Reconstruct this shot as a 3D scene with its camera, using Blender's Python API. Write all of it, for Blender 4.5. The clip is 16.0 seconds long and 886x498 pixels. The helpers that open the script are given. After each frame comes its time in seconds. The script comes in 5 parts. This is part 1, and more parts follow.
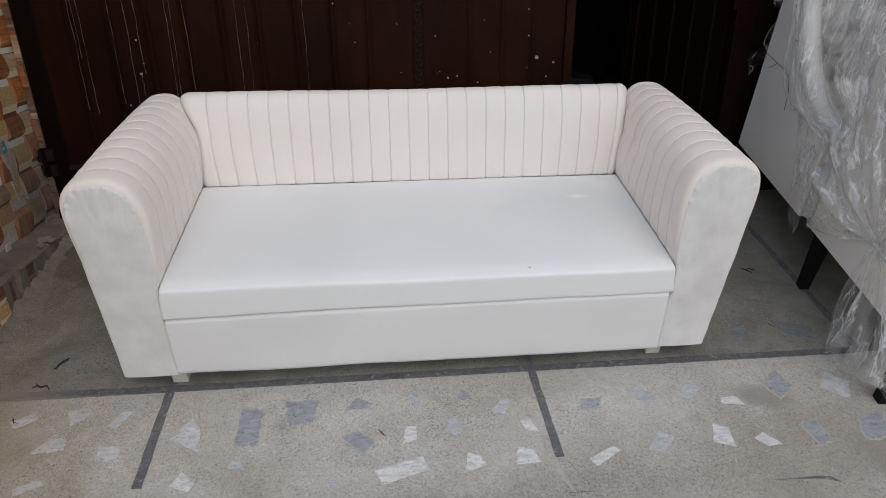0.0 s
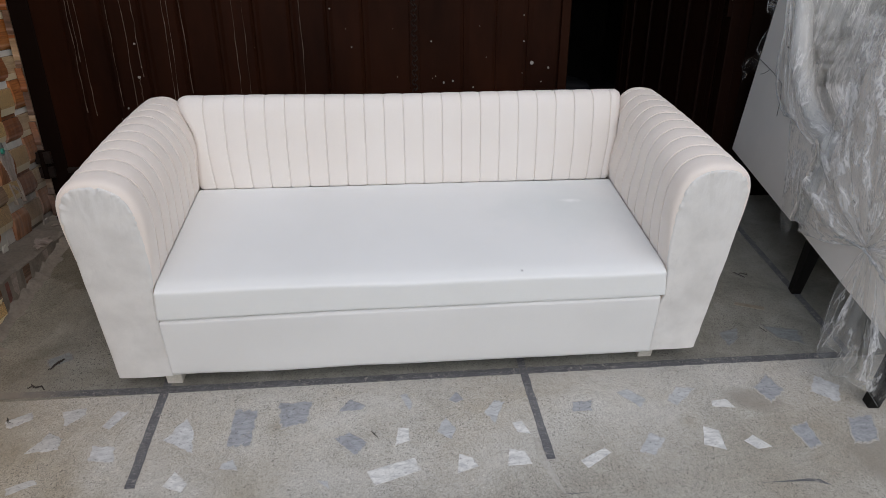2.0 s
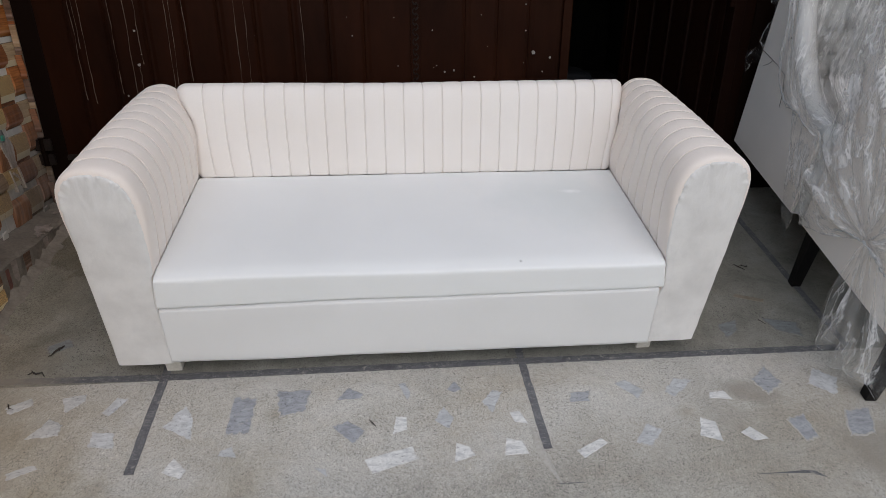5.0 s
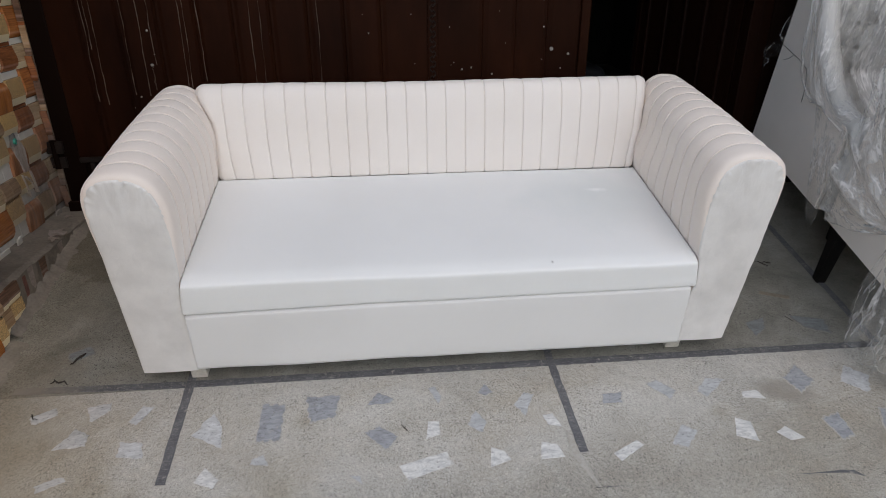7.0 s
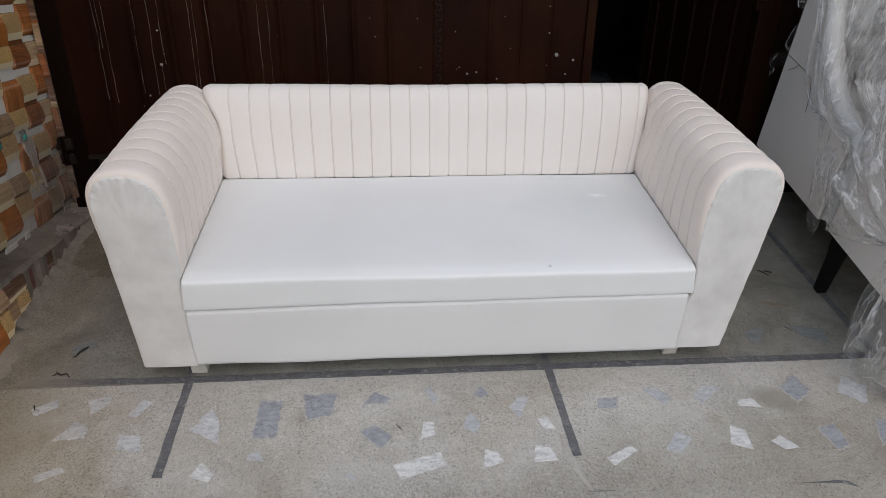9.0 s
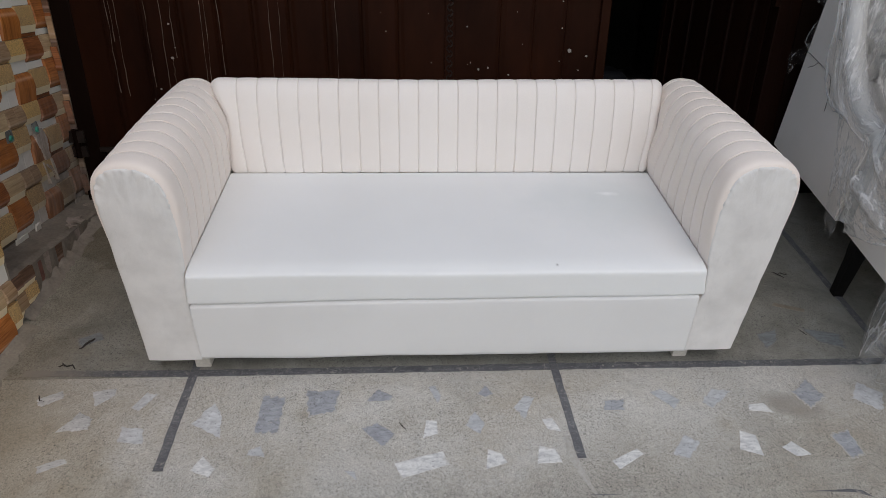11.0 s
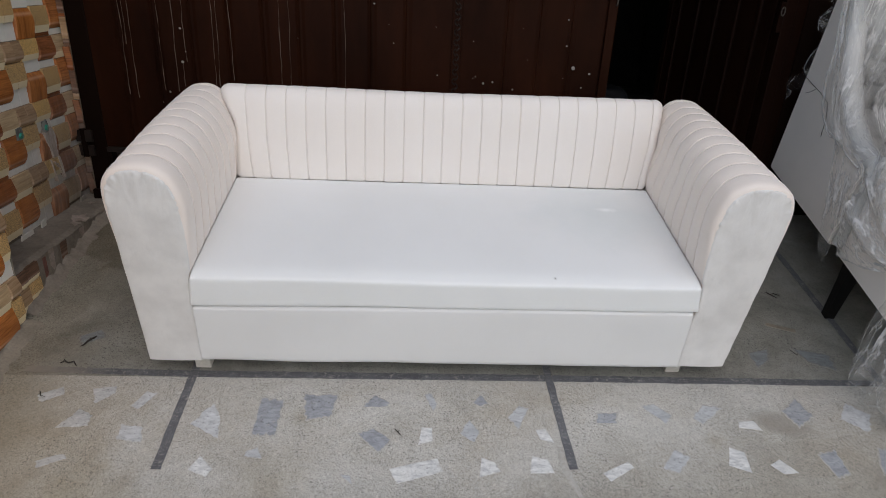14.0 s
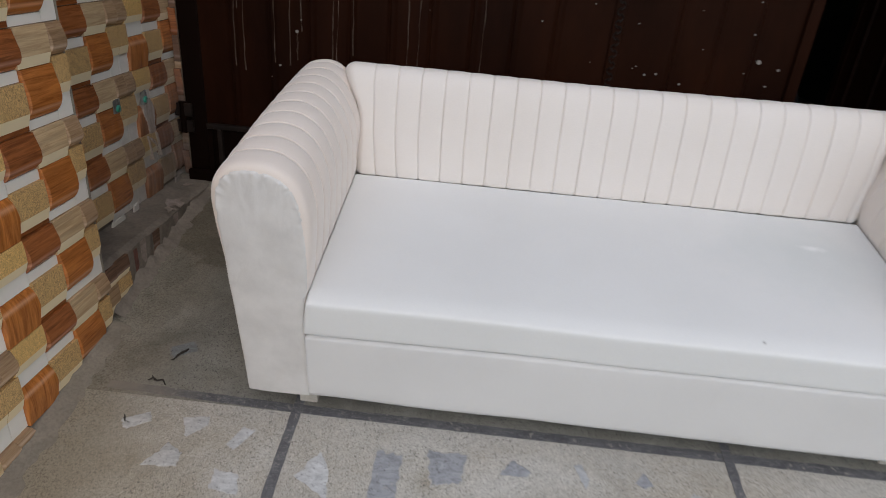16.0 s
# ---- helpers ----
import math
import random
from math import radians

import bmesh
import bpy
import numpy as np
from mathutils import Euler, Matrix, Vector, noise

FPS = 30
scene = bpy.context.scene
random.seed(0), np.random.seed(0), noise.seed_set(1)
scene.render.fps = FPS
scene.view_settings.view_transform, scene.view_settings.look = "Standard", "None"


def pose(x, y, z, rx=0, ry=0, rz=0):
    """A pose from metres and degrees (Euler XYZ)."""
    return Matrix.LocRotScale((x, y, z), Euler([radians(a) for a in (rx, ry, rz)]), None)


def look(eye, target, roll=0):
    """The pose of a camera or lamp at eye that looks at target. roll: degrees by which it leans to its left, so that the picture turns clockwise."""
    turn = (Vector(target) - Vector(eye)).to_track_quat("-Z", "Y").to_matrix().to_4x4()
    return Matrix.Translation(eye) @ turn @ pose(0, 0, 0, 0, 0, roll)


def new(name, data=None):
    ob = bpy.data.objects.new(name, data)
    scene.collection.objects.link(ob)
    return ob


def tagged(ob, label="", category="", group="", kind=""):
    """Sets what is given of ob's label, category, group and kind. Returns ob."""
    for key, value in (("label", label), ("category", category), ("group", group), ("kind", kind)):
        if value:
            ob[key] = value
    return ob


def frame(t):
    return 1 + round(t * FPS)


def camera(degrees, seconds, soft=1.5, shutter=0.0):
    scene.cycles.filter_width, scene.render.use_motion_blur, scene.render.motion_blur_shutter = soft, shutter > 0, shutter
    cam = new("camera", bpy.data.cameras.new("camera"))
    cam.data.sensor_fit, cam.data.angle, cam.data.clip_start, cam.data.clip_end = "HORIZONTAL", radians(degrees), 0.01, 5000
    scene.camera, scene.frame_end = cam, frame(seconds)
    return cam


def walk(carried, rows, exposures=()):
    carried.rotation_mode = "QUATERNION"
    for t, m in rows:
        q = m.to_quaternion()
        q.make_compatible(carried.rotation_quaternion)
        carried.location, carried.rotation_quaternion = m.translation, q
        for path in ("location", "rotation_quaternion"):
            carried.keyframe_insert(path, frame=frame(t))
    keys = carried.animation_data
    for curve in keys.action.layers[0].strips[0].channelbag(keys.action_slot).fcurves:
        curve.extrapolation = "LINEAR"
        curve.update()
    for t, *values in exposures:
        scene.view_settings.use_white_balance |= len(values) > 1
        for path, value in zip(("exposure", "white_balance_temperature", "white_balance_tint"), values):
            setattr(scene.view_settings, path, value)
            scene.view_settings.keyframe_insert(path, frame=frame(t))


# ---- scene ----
EXPOSURE, KELVIN, TINT = 0.16, 6700, 10
cam = camera(70.7, 16.0, soft=0.5, shutter=0.5)
# The paving is a ramp that climbs to the gate. The rows, and all that stands on the paving, are given in the ramp's own axes.
RAMP = pose(0, 0, 0, 12.0)
PATH = [
    (0, (0.755, -1.495, 1.603), (0.918, 0.129, 0.447), 0.9),
    (0.5, (0.757, -1.502, 1.609), (0.902, 0.127, 0.458), 0.3),
    (1, (0.763, -1.505, 1.607), (0.918, 0.115, 0.445), 1.0),
    (1.5, (0.769, -1.507, 1.608), (0.934, 0.123, 0.461), 1.0),
    (2, (0.773, -1.514, 1.607), (0.939, 0.119, 0.464), 1.2),
    (2.3, (0.777, -1.509, 1.611), (0.949, 0.113, 0.453), 1.8),
    (2.5, (0.781, -1.504, 1.62), (0.977, 0.127, 0.478), 2.4),
    (3, (0.775, -1.513, 1.61), (0.946, 0.124, 0.473), 1.6),
    (3.2, (0.779, -1.517, 1.605), (0.947, 0.117, 0.465), 1.8),
    (5.3, (0.783, -1.514, 1.607), (0.94, 0.101, 0.438), 1.4),
    (5.5, (0.781, -1.511, 1.609), (0.937, 0.105, 0.44), 1.2),
    (6, (0.768, -1.509, 1.603), (0.869, 0.106, 0.429), 0.6),
    (6.5, (0.714, -1.487, 1.6), (0.829, 0.117, 0.411), 0.8),
    (7, (0.671, -1.467, 1.603), (0.848, 0.138, 0.422), 1.2),
    (7.5, (0.641, -1.465, 1.605), (0.865, 0.137, 0.43), 2.4),
    (8, (0.642, -1.47, 1.609), (0.866, 0.143, 0.448), 2.2),
    (8.5, (0.669, -1.482, 1.607), (0.863, 0.138, 0.45), 1.7),
    (9, (0.701, -1.488, 1.609), (0.851, 0.127, 0.438), 1.8),
    (9.5, (0.724, -1.496, 1.611), (0.85, 0.127, 0.45), 1.5),
    (9.7, (0.732, -1.499, 1.606), (0.833, 0.126, 0.444), 1.3),
    (11.8, (0.735, -1.454, 1.588), (0.848, 0.144, 0.391), 2.1),
    (12, (0.737, -1.453, 1.589), (0.866, 0.141, 0.388), 2.4),
    (12.5, (0.74, -1.466, 1.596), (0.901, 0.126, 0.396), 3.2),
    (13, (0.736, -1.49, 1.606), (0.904, 0.11, 0.418), 3.8),
    (13.5, (0.739, -1.506, 1.609), (0.877, 0.109, 0.437), 3.9),
    (14, (0.717, -1.498, 1.619), (0.829, 0.131, 0.464), 3.7),
    (14.5, (0.628, -1.482, 1.616), (0.761, 0.166, 0.492), 3.2),
    (15, (0.538, -1.434, 1.584), (0.656, 0.168, 0.392), 4.6),
    (15.5, (0.5, -1.256, 1.537), (0.485, 0.338, 0.329), 3.2),
    (16, (0.435, -1.082, 1.486), (0.36, 0.495, 0.259), 4.3),
]
walk(cam, [(t, RAMP @ look(eye, target, roll)) for t, eye, target, roll in PATH], [(t, EXPOSURE + stops, KELVIN, TINT) for t, stops in ((0, -0.03), (3, 0.02), (6, -0.01), (9.5, -0.02), (12, -0.07), (13.5, -0.05), (14.5, 0.05), (15, 0.07), (15.5, -0.02), (16, -0.07))])

# ---------------------------------------------------------------- light
world = bpy.data.worlds.new("sky")
scene.world = world
world.use_nodes = True
wn = world.node_tree.nodes
sky = wn.new("ShaderNodeTexSky")
sky.sky_type = "NISHITA"
sky.sun_disc = False
sky.sun_elevation, sky.sun_rotation = radians(47), radians(166)
sky.air_density, sky.dust_density, sky.ozone_density = 1.0, 1.5, 1.0
wn["Background"].inputs["Strength"].default_value = 0.12
world.node_tree.links.new(sky.outputs["Color"], wn["Background"].inputs["Color"])
sun_data = bpy.data.lights.new("sun", "SUN")
sun_data.energy, sun_data.angle, sun_data.color = 1.35, radians(140), (1.0, 1.0, 1.0)
sun = new("sun", sun_data)
sun.matrix_basis = look((0.2, -2.2, 10), (0, 0, 0))


# ---------------------------------------------------------------- materials
class Nodes:
    """A material with short calls for its nodes."""

    def __init__(self, name, rough=0.6, metal=0.0, spec=0.5):
        self.m = bpy.data.materials.new(name)
        self.m.use_nodes = True
        self.t = self.m.node_tree
        self.p = self.t.nodes["Principled BSDF"]
        self.p.inputs["Roughness"].default_value = rough
        self.p.inputs["Metallic"].default_value = metal
        self.p.inputs["Specular IOR Level"].default_value = spec
        self.co = self.t.nodes.new("ShaderNodeTexCoord").outputs["Object"]

    def link(self, a, b):
        self.t.links.new(a, b)

    def shifted(self, amount=7.0):
        """Object coordinates moved by each object's own random number."""
        info = self.t.nodes.new("ShaderNodeObjectInfo")
        mul = self.t.nodes.new("ShaderNodeMath")
        mul.operation = "MULTIPLY"
        mul.inputs[1].default_value = amount
        self.link(info.outputs["Random"], mul.inputs[0])
        add = self.t.nodes.new("ShaderNodeVectorMath")
        self.link(self.co, add.inputs[0])
        self.link(mul.outputs[0], add.inputs[1])
        self.co = add.outputs[0]
        return self

    def stretch(self, x, y, z):
        m = self.t.nodes.new("ShaderNodeMapping")
        m.inputs["Scale"].default_value = (x, y, z)
        self.link(self.co, m.inputs["Vector"])
        return m.outputs[0]

    def noise(self, scale, detail=6.0, rough=0.6, co=None, distort=0.0):
        n = self.t.nodes.new("ShaderNodeTexNoise")
        n.inputs["Scale"].default_value, n.inputs["Detail"].default_value = scale, detail
        n.inputs["Roughness"].default_value, n.inputs["Distortion"].default_value = rough, distort
        self.link(co or self.co, n.inputs["Vector"])
        return n.outputs["Fac"]

    def cells(self, scale, co=None, colour=False):
        n = self.t.nodes.new("ShaderNodeTexVoronoi")
        n.inputs["Scale"].default_value = scale
        self.link(co or self.co, n.inputs["Vector"])
        return n.outputs["Color" if colour else "Distance"]

    def ridges(self, scale, co=None):
        """Distance to the edges of crumpled cells."""
        n = self.t.nodes.new("ShaderNodeTexVoronoi")
        n.feature = "DISTANCE_TO_EDGE"
        n.inputs["Scale"].default_value = scale
        self.link(co or self.co, n.inputs["Vector"])
        return n.outputs["Distance"]

    def ramp(self, fac, *stops):
        r = self.t.nodes.new("ShaderNodeValToRGB")
        e = r.color_ramp.elements
        while len(e) < len(stops):
            e.new(0.5)
        for el, (at, c) in zip(e, stops):
            el.position = at
            el.color = (*c, 1) if isinstance(c, tuple) else (c, c, c, 1)
        self.link(fac, r.inputs["Fac"])
        return r.outputs["Color"]

    def mix(self, fac, a, b, kind="MIX"):
        n = self.t.nodes.new("ShaderNodeMix")
        n.data_type, n.blend_type = "RGBA", kind
        for sock, v in ((n.inputs[0], fac), (n.inputs[6], a), (n.inputs[7], b)):
            if isinstance(v, (int, float)):
                sock.default_value = v
            elif isinstance(v, tuple):
                sock.default_value = (*v, 1)
            else:
                self.link(v, sock)
        return n.outputs[2]

    def spot(self, x, y, near, far, wobble=0.25, scale=6.0, sx=1.0, sy=1.0):
        """1 inside a ragged patch of the plan round (x, y), 0 outside; sx, sy squeeze it."""
        pos = self.t.nodes.new("ShaderNodeNewGeometry").outputs["Position"]
        m = self.t.nodes.new("ShaderNodeMapping")
        m.inputs["Scale"].default_value = (sx, sy, 0)
        m.inputs["Location"].default_value = (-x * sx, -y * sy, 0)
        self.link(pos, m.inputs["Vector"])
        d = self.t.nodes.new("ShaderNodeVectorMath")
        d.operation = "LENGTH"
        self.link(m.outputs[0], d.inputs[0])
        w = self.t.nodes.new("ShaderNodeMath")
        w.operation = "MULTIPLY_ADD"
        w.inputs[1].default_value = wobble
        self.link(self.noise(scale, 6, 0.65, pos), w.inputs[0])
        self.link(d.outputs["Value"], w.inputs[2])
        return self.ramp(w.outputs[0], (near + 0.5 * wobble, 1.0), (far + 0.5 * wobble, 0.0))

    def corner_dust_shade(self, c):
        """Grey building dust low on the tiles beside the gate, its wide spread painting in the recess's shade, over the
        colour c.
        """
        pos = self.t.nodes.new("ShaderNodeNewGeometry").outputs["Position"]
        m = self.t.nodes.new("ShaderNodeMapping")
        m.inputs["Scale"].default_value = (1.0, 1.0, 0.9)
        m.inputs["Location"].default_value = (0.82, -1.08, -0.27)
        self.link(pos, m.inputs["Vector"])
        d = self.t.nodes.new("ShaderNodeVectorMath")
        d.operation = "LENGTH"
        self.link(m.outputs[0], d.inputs[0])
        w = self.t.nodes.new("ShaderNodeMath")
        w.operation = "MULTIPLY_ADD"
        w.inputs[1].default_value = 0.35
        self.link(self.noise(9.0, 6, 0.7, pos), w.inputs[0])
        self.link(d.outputs["Value"], w.inputs[2])
        fac = self.ramp(w.outputs[0], (0.24, 0.80), (0.62, 0.18), (0.98, 0.0))
        streak = self.t.nodes.new("ShaderNodeMapping")
        streak.inputs["Scale"].default_value = (40, 40, 5)
        self.link(pos, streak.inputs["Vector"])
        dust = self.ramp(self.noise(1.0, 4, 0.6, streak.outputs[0]), (0.35, (0.13, 0.10, 0.085)), (0.65, (0.24, 0.20, 0.175)))
        return self.mix(fac, c, dust)

    def colour(self, c):
        if isinstance(c, tuple):
            self.p.inputs["Base Color"].default_value = (*c, 1)
        else:
            self.link(c, self.p.inputs["Base Color"])
        return self

    def roughness(self, fac):
        self.link(fac, self.p.inputs["Roughness"])
        return self

    def bump(self, fac, strength=0.3, distance=0.002):
        b = self.t.nodes.new("ShaderNodeBump")
        b.inputs["Strength"].default_value, b.inputs["Distance"].default_value = strength, distance
        self.link(fac, b.inputs["Height"])
        old = self.p.inputs["Normal"].links
        if old:
            self.link(old[0].from_socket, b.inputs["Normal"])
        self.link(b.outputs[0], self.p.inputs["Normal"])
        return self


def fabric(name, light, dark, sheen=0.35, weave=900, blot=2.6, stains=False, chalk=False, rough=0.75, spec=0.25):
    n = Nodes(name, rough=rough, spec=spec)
    n.p.inputs["Sheen Weight"].default_value = sheen
    n.p.inputs["Sheen Roughness"].default_value = 0.4
    smudge = n.ramp(n.noise(blot, 4, 0.55), (0.3, 0.2), (0.6, 1.0))
    fine = n.ramp(n.noise(300.0, 3), (0.3, 0.96), (0.7, 1.0))
    c = n.mix(1.0, n.mix(smudge, dark, light), fine, "MULTIPLY")
    if stains:
        c = n.mix(n.spot(1.42, 0.36, 0.04, 0.26, 0.30, 5.0, 0.8, 1.0), c, n.mix(1.0, c, (0.885, 0.915, 0.92), "MULTIPLY"))
        c = n.mix(n.spot(1.464, 0.394, 0.0, 0.035, 0.06, 26.0, 0.8, 2.0), c, (0.86, 0.87, 0.87))
        c = n.mix(n.spot(1.192, -0.0146, 0.0, 0.004, 0.002, 90.0), c, (0.12, 0.11, 0.10))
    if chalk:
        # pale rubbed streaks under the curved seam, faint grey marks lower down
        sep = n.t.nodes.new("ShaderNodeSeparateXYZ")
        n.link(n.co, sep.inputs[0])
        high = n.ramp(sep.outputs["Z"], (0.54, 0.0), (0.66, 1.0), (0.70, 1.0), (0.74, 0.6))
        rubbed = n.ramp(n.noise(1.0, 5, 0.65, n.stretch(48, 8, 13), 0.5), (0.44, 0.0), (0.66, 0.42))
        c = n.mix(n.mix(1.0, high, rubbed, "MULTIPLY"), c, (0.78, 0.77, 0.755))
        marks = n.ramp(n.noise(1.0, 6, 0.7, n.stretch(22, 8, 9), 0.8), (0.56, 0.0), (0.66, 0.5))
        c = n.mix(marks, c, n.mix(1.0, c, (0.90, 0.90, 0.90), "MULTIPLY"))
    n.colour(c)
    n.bump(n.noise(weave, 2), 0.12, 0.001)
    n.bump(n.noise(4.0, 3, 0.5), 0.05, 0.01)
    return n.m


M = {}
M["velvet"] = fabric("cream_velvet", (0.805, 0.758, 0.715), (0.775, 0.72, 0.668))
M["seat_velvet"] = fabric("white_seat_velvet", (0.71, 0.702, 0.687), (0.665, 0.657, 0.642))
M["cushion_velvet"] = fabric("stained_seat_velvet", (0.785, 0.788, 0.776), (0.745, 0.748, 0.735), sheen=0.5, stains=True, rough=0.5, spec=0.45)
M["thread"] = fabric("white_stitching", (0.72, 0.705, 0.685), (0.60, 0.585, 0.565))
# Front panels: smudged velvet, toned down because upright faces catch less light.
M["cap_velvet"] = fabric("smudged_shaded_velvet", (0.70, 0.68, 0.655), (0.57, 0.552, 0.53), blot=9.0, chalk=True)
M["arm_velvet"] = fabric("cream_arm_velvet", (0.80, 0.722, 0.658), (0.76, 0.674, 0.606), sheen=0.6)
M["grey_cloth"] = fabric("grey_backing_cloth", (0.84, 0.795, 0.745), (0.76, 0.72, 0.675), sheen=0.05)
M["silver_velvet"] = fabric("silver_velvet", (0.57, 0.568, 0.548), (0.47, 0.468, 0.450))


def terrazzo(name, worn):
    """Ground terrazzo; worn darkens it by trodden dirt and by shade put into the colour."""
    n = Nodes(name, rough=0.62, spec=0.4)
    base = n.ramp(n.noise(2.6, 8, 0.66), (0.3, (0.40, 0.38, 0.335)), (0.5, (0.51, 0.492, 0.447)), (0.7, (0.55, 0.537, 0.50)))
    grit = n.ramp(n.cells(230, colour=True), (0.0, 0.55), (0.25, 0.94), (0.75, 1.04), (1.0, 1.35))
    fine = n.ramp(n.noise(380, 3, 0.75), (0.38, 0.5), (0.48, 1.0), (0.66, 1.18))
    thick = n.ramp(n.noise(3.2, 5, 0.6), (0.35, 0.45), (0.6, 1.0))
    pits = n.ramp(n.noise(200, 3, 0.7, distort=0.9), (0.37, 0.16), (0.395, 0.45), (0.43, 1.0))
    col = n.mix(0.85 - 0.35 * worn, base, grit, "MULTIPLY")
    col = n.mix(0.75 - 0.3 * worn, col, fine, "MULTIPLY")
    col = n.mix(thick, col, n.mix(0.9, col, pits, "MULTIPLY"))
    mud_shade = n.ramp(n.noise(1.3, 7, 0.72, n.stretch(1, 1.6, 1)), (0.46 - 0.2 * worn, 0.62 * worn), (0.70, 0.75 + 0.25 * worn))
    col = n.mix(mud_shade, col, n.mix(1.0, col, (0.72 - 0.32 * worn, 0.66 - 0.253 * worn, 0.57 - 0.18 * worn), "MULTIPLY"))
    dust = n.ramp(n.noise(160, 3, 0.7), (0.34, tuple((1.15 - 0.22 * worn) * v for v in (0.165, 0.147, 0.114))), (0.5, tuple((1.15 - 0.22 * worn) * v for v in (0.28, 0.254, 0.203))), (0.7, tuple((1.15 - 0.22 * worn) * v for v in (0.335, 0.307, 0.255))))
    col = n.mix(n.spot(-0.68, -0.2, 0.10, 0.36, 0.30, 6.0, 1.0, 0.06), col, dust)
    # Mottled dirt, toned darker overall for the shade round the sofa.
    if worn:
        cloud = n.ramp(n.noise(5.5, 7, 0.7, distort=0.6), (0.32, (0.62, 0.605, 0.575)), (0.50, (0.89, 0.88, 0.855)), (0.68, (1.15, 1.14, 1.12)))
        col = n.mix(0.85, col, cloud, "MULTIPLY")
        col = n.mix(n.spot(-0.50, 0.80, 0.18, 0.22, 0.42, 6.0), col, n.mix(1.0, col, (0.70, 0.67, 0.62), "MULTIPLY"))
    # rusty earth washed down beside the wall, dark wet stains, a smear of smooth cement
    col = n.mix(n.spot(-0.50, -0.30, 0.10, 0.50, 0.55, 5.0), col, n.mix(1.0, col, (0.90, 0.84, 0.745), "MULTIPLY"))
    col = n.mix(n.spot(-0.22, -0.43, 0.03, 0.17, 0.22, 11.0), col, n.mix(1.0, col, (0.80, 0.76, 0.68), "MULTIPLY"))
    col = n.mix(n.spot(0.33, -0.40, 0.02, 0.14, 0.16, 12.0), col, n.mix(1.0, col, (0.88, 0.85, 0.79), "MULTIPLY"))
    col = n.mix(n.spot(0.40, -0.16, 0.0, 0.05, 0.06, 16.0), col, n.mix(1.0, col, (0.74, 0.71, 0.65), "MULTIPLY"))
    col = n.mix(n.spot(1.72, -0.24, 0.0, 0.045, 0.05, 16.0), col, n.mix(1.0, col, (0.84, 0.81, 0.75), "MULTIPLY"))
    low = n.spot(0.85, -0.50, 0.06, 0.24, 0.22, 9.0, 0.28, 1.6)
    col = n.mix(low, col, n.mix(1.0, col, n.ramp(n.noise(120, 4, 0.75), (0.38, 0.66), (0.56, 0.97)), "MULTIPLY"))
    col = n.mix(n.spot(2.28, -0.44, 0.06, 0.16, 0.18, 8.0), col, n.mix(0.35, (0.30, 0.275, 0.235), col))
    col = n.mix(n.spot(1.98, -0.17, 0.05, 0.11, 0.14, 9.0, 0.8, 1.7), col, n.mix(0.3, (0.27, 0.245, 0.205), col))
    col = n.mix(n.spot(1.85, -0.44, 0.10, 0.42, 0.34, 7.0, 0.45, 1.3), col, n.mix(1.0, col, (0.76, 0.74, 0.70), "MULTIPLY"))
    n.colour(col)
    n.roughness(n.ramp(n.noise(3.0, 4), (0.3, 0.5), (0.7, 0.75)))
    n.bump(n.noise(210, 3, 0.75), 0.8, 0.003)
    n.bump(n.noise(6, 4), 0.15, 0.01)
    if worn:
        n.bump(n.noise(38, 5, 0.65, distort=0.8), 0.5, 0.008)
    return n.m


def plain_stone(name, light, dark, rough=0.55, scale=12.0, grain=160.0, bump=0.3, spec=0.5):
    n = Nodes(name, rough=rough, spec=spec)
    n.shifted()
    c = n.ramp(n.noise(scale, 7, 0.65, distort=0.6), (0.3, dark), (0.7, light))
    n.colour(n.mix(0.6, c, n.ramp(n.noise(grain, 3), (0.3, 0.7), (0.6, 1.05)), "MULTIPLY"))
    n.bump(n.noise(grain, 3), bump, 0.002)
    return n.m


M["terrazzo"] = terrazzo("terrazzo", 0.0)
M["terrazzo_worn_shaded"] = terrazzo("trodden_shaded_terrazzo", 1.0)


def strip_stone():
    n = Nodes("dark_divider_strip", rough=0.5)
    c = n.ramp(n.noise(14, 7, 0.65, distort=0.6), (0.3, (0.075, 0.075, 0.082)), (0.7, (0.13, 0.13, 0.137)))
    c = n.mix(0.6, c, n.ramp(n.noise(140, 3), (0.3, 0.6), (0.6, 1.1)), "MULTIPLY")
    streak = n.ramp(n.noise(9, 5, 0.7, n.stretch(1.0, 6.0, 1), 1.2), (0.495, 0.0), (0.503, 0.7), (0.515, 0.0))
    c = n.mix(streak, c, (0.40, 0.385, 0.36))
    c = n.mix(n.ramp(n.noise(40, 5, 0.7), (0.58, 0.0), (0.66, 0.8)), c, (0.34, 0.32, 0.285))
    # trodden away beside the wall
    c = n.mix(n.spot(-0.68, 0.04, 0.16, 0.42, 0.30, 14.0), c, (0.235, 0.205, 0.165))
    n.colour(c)
    n.bump(n.noise(120, 3), 0.4, 0.002)
    return n.m


M["strip"] = strip_stone()


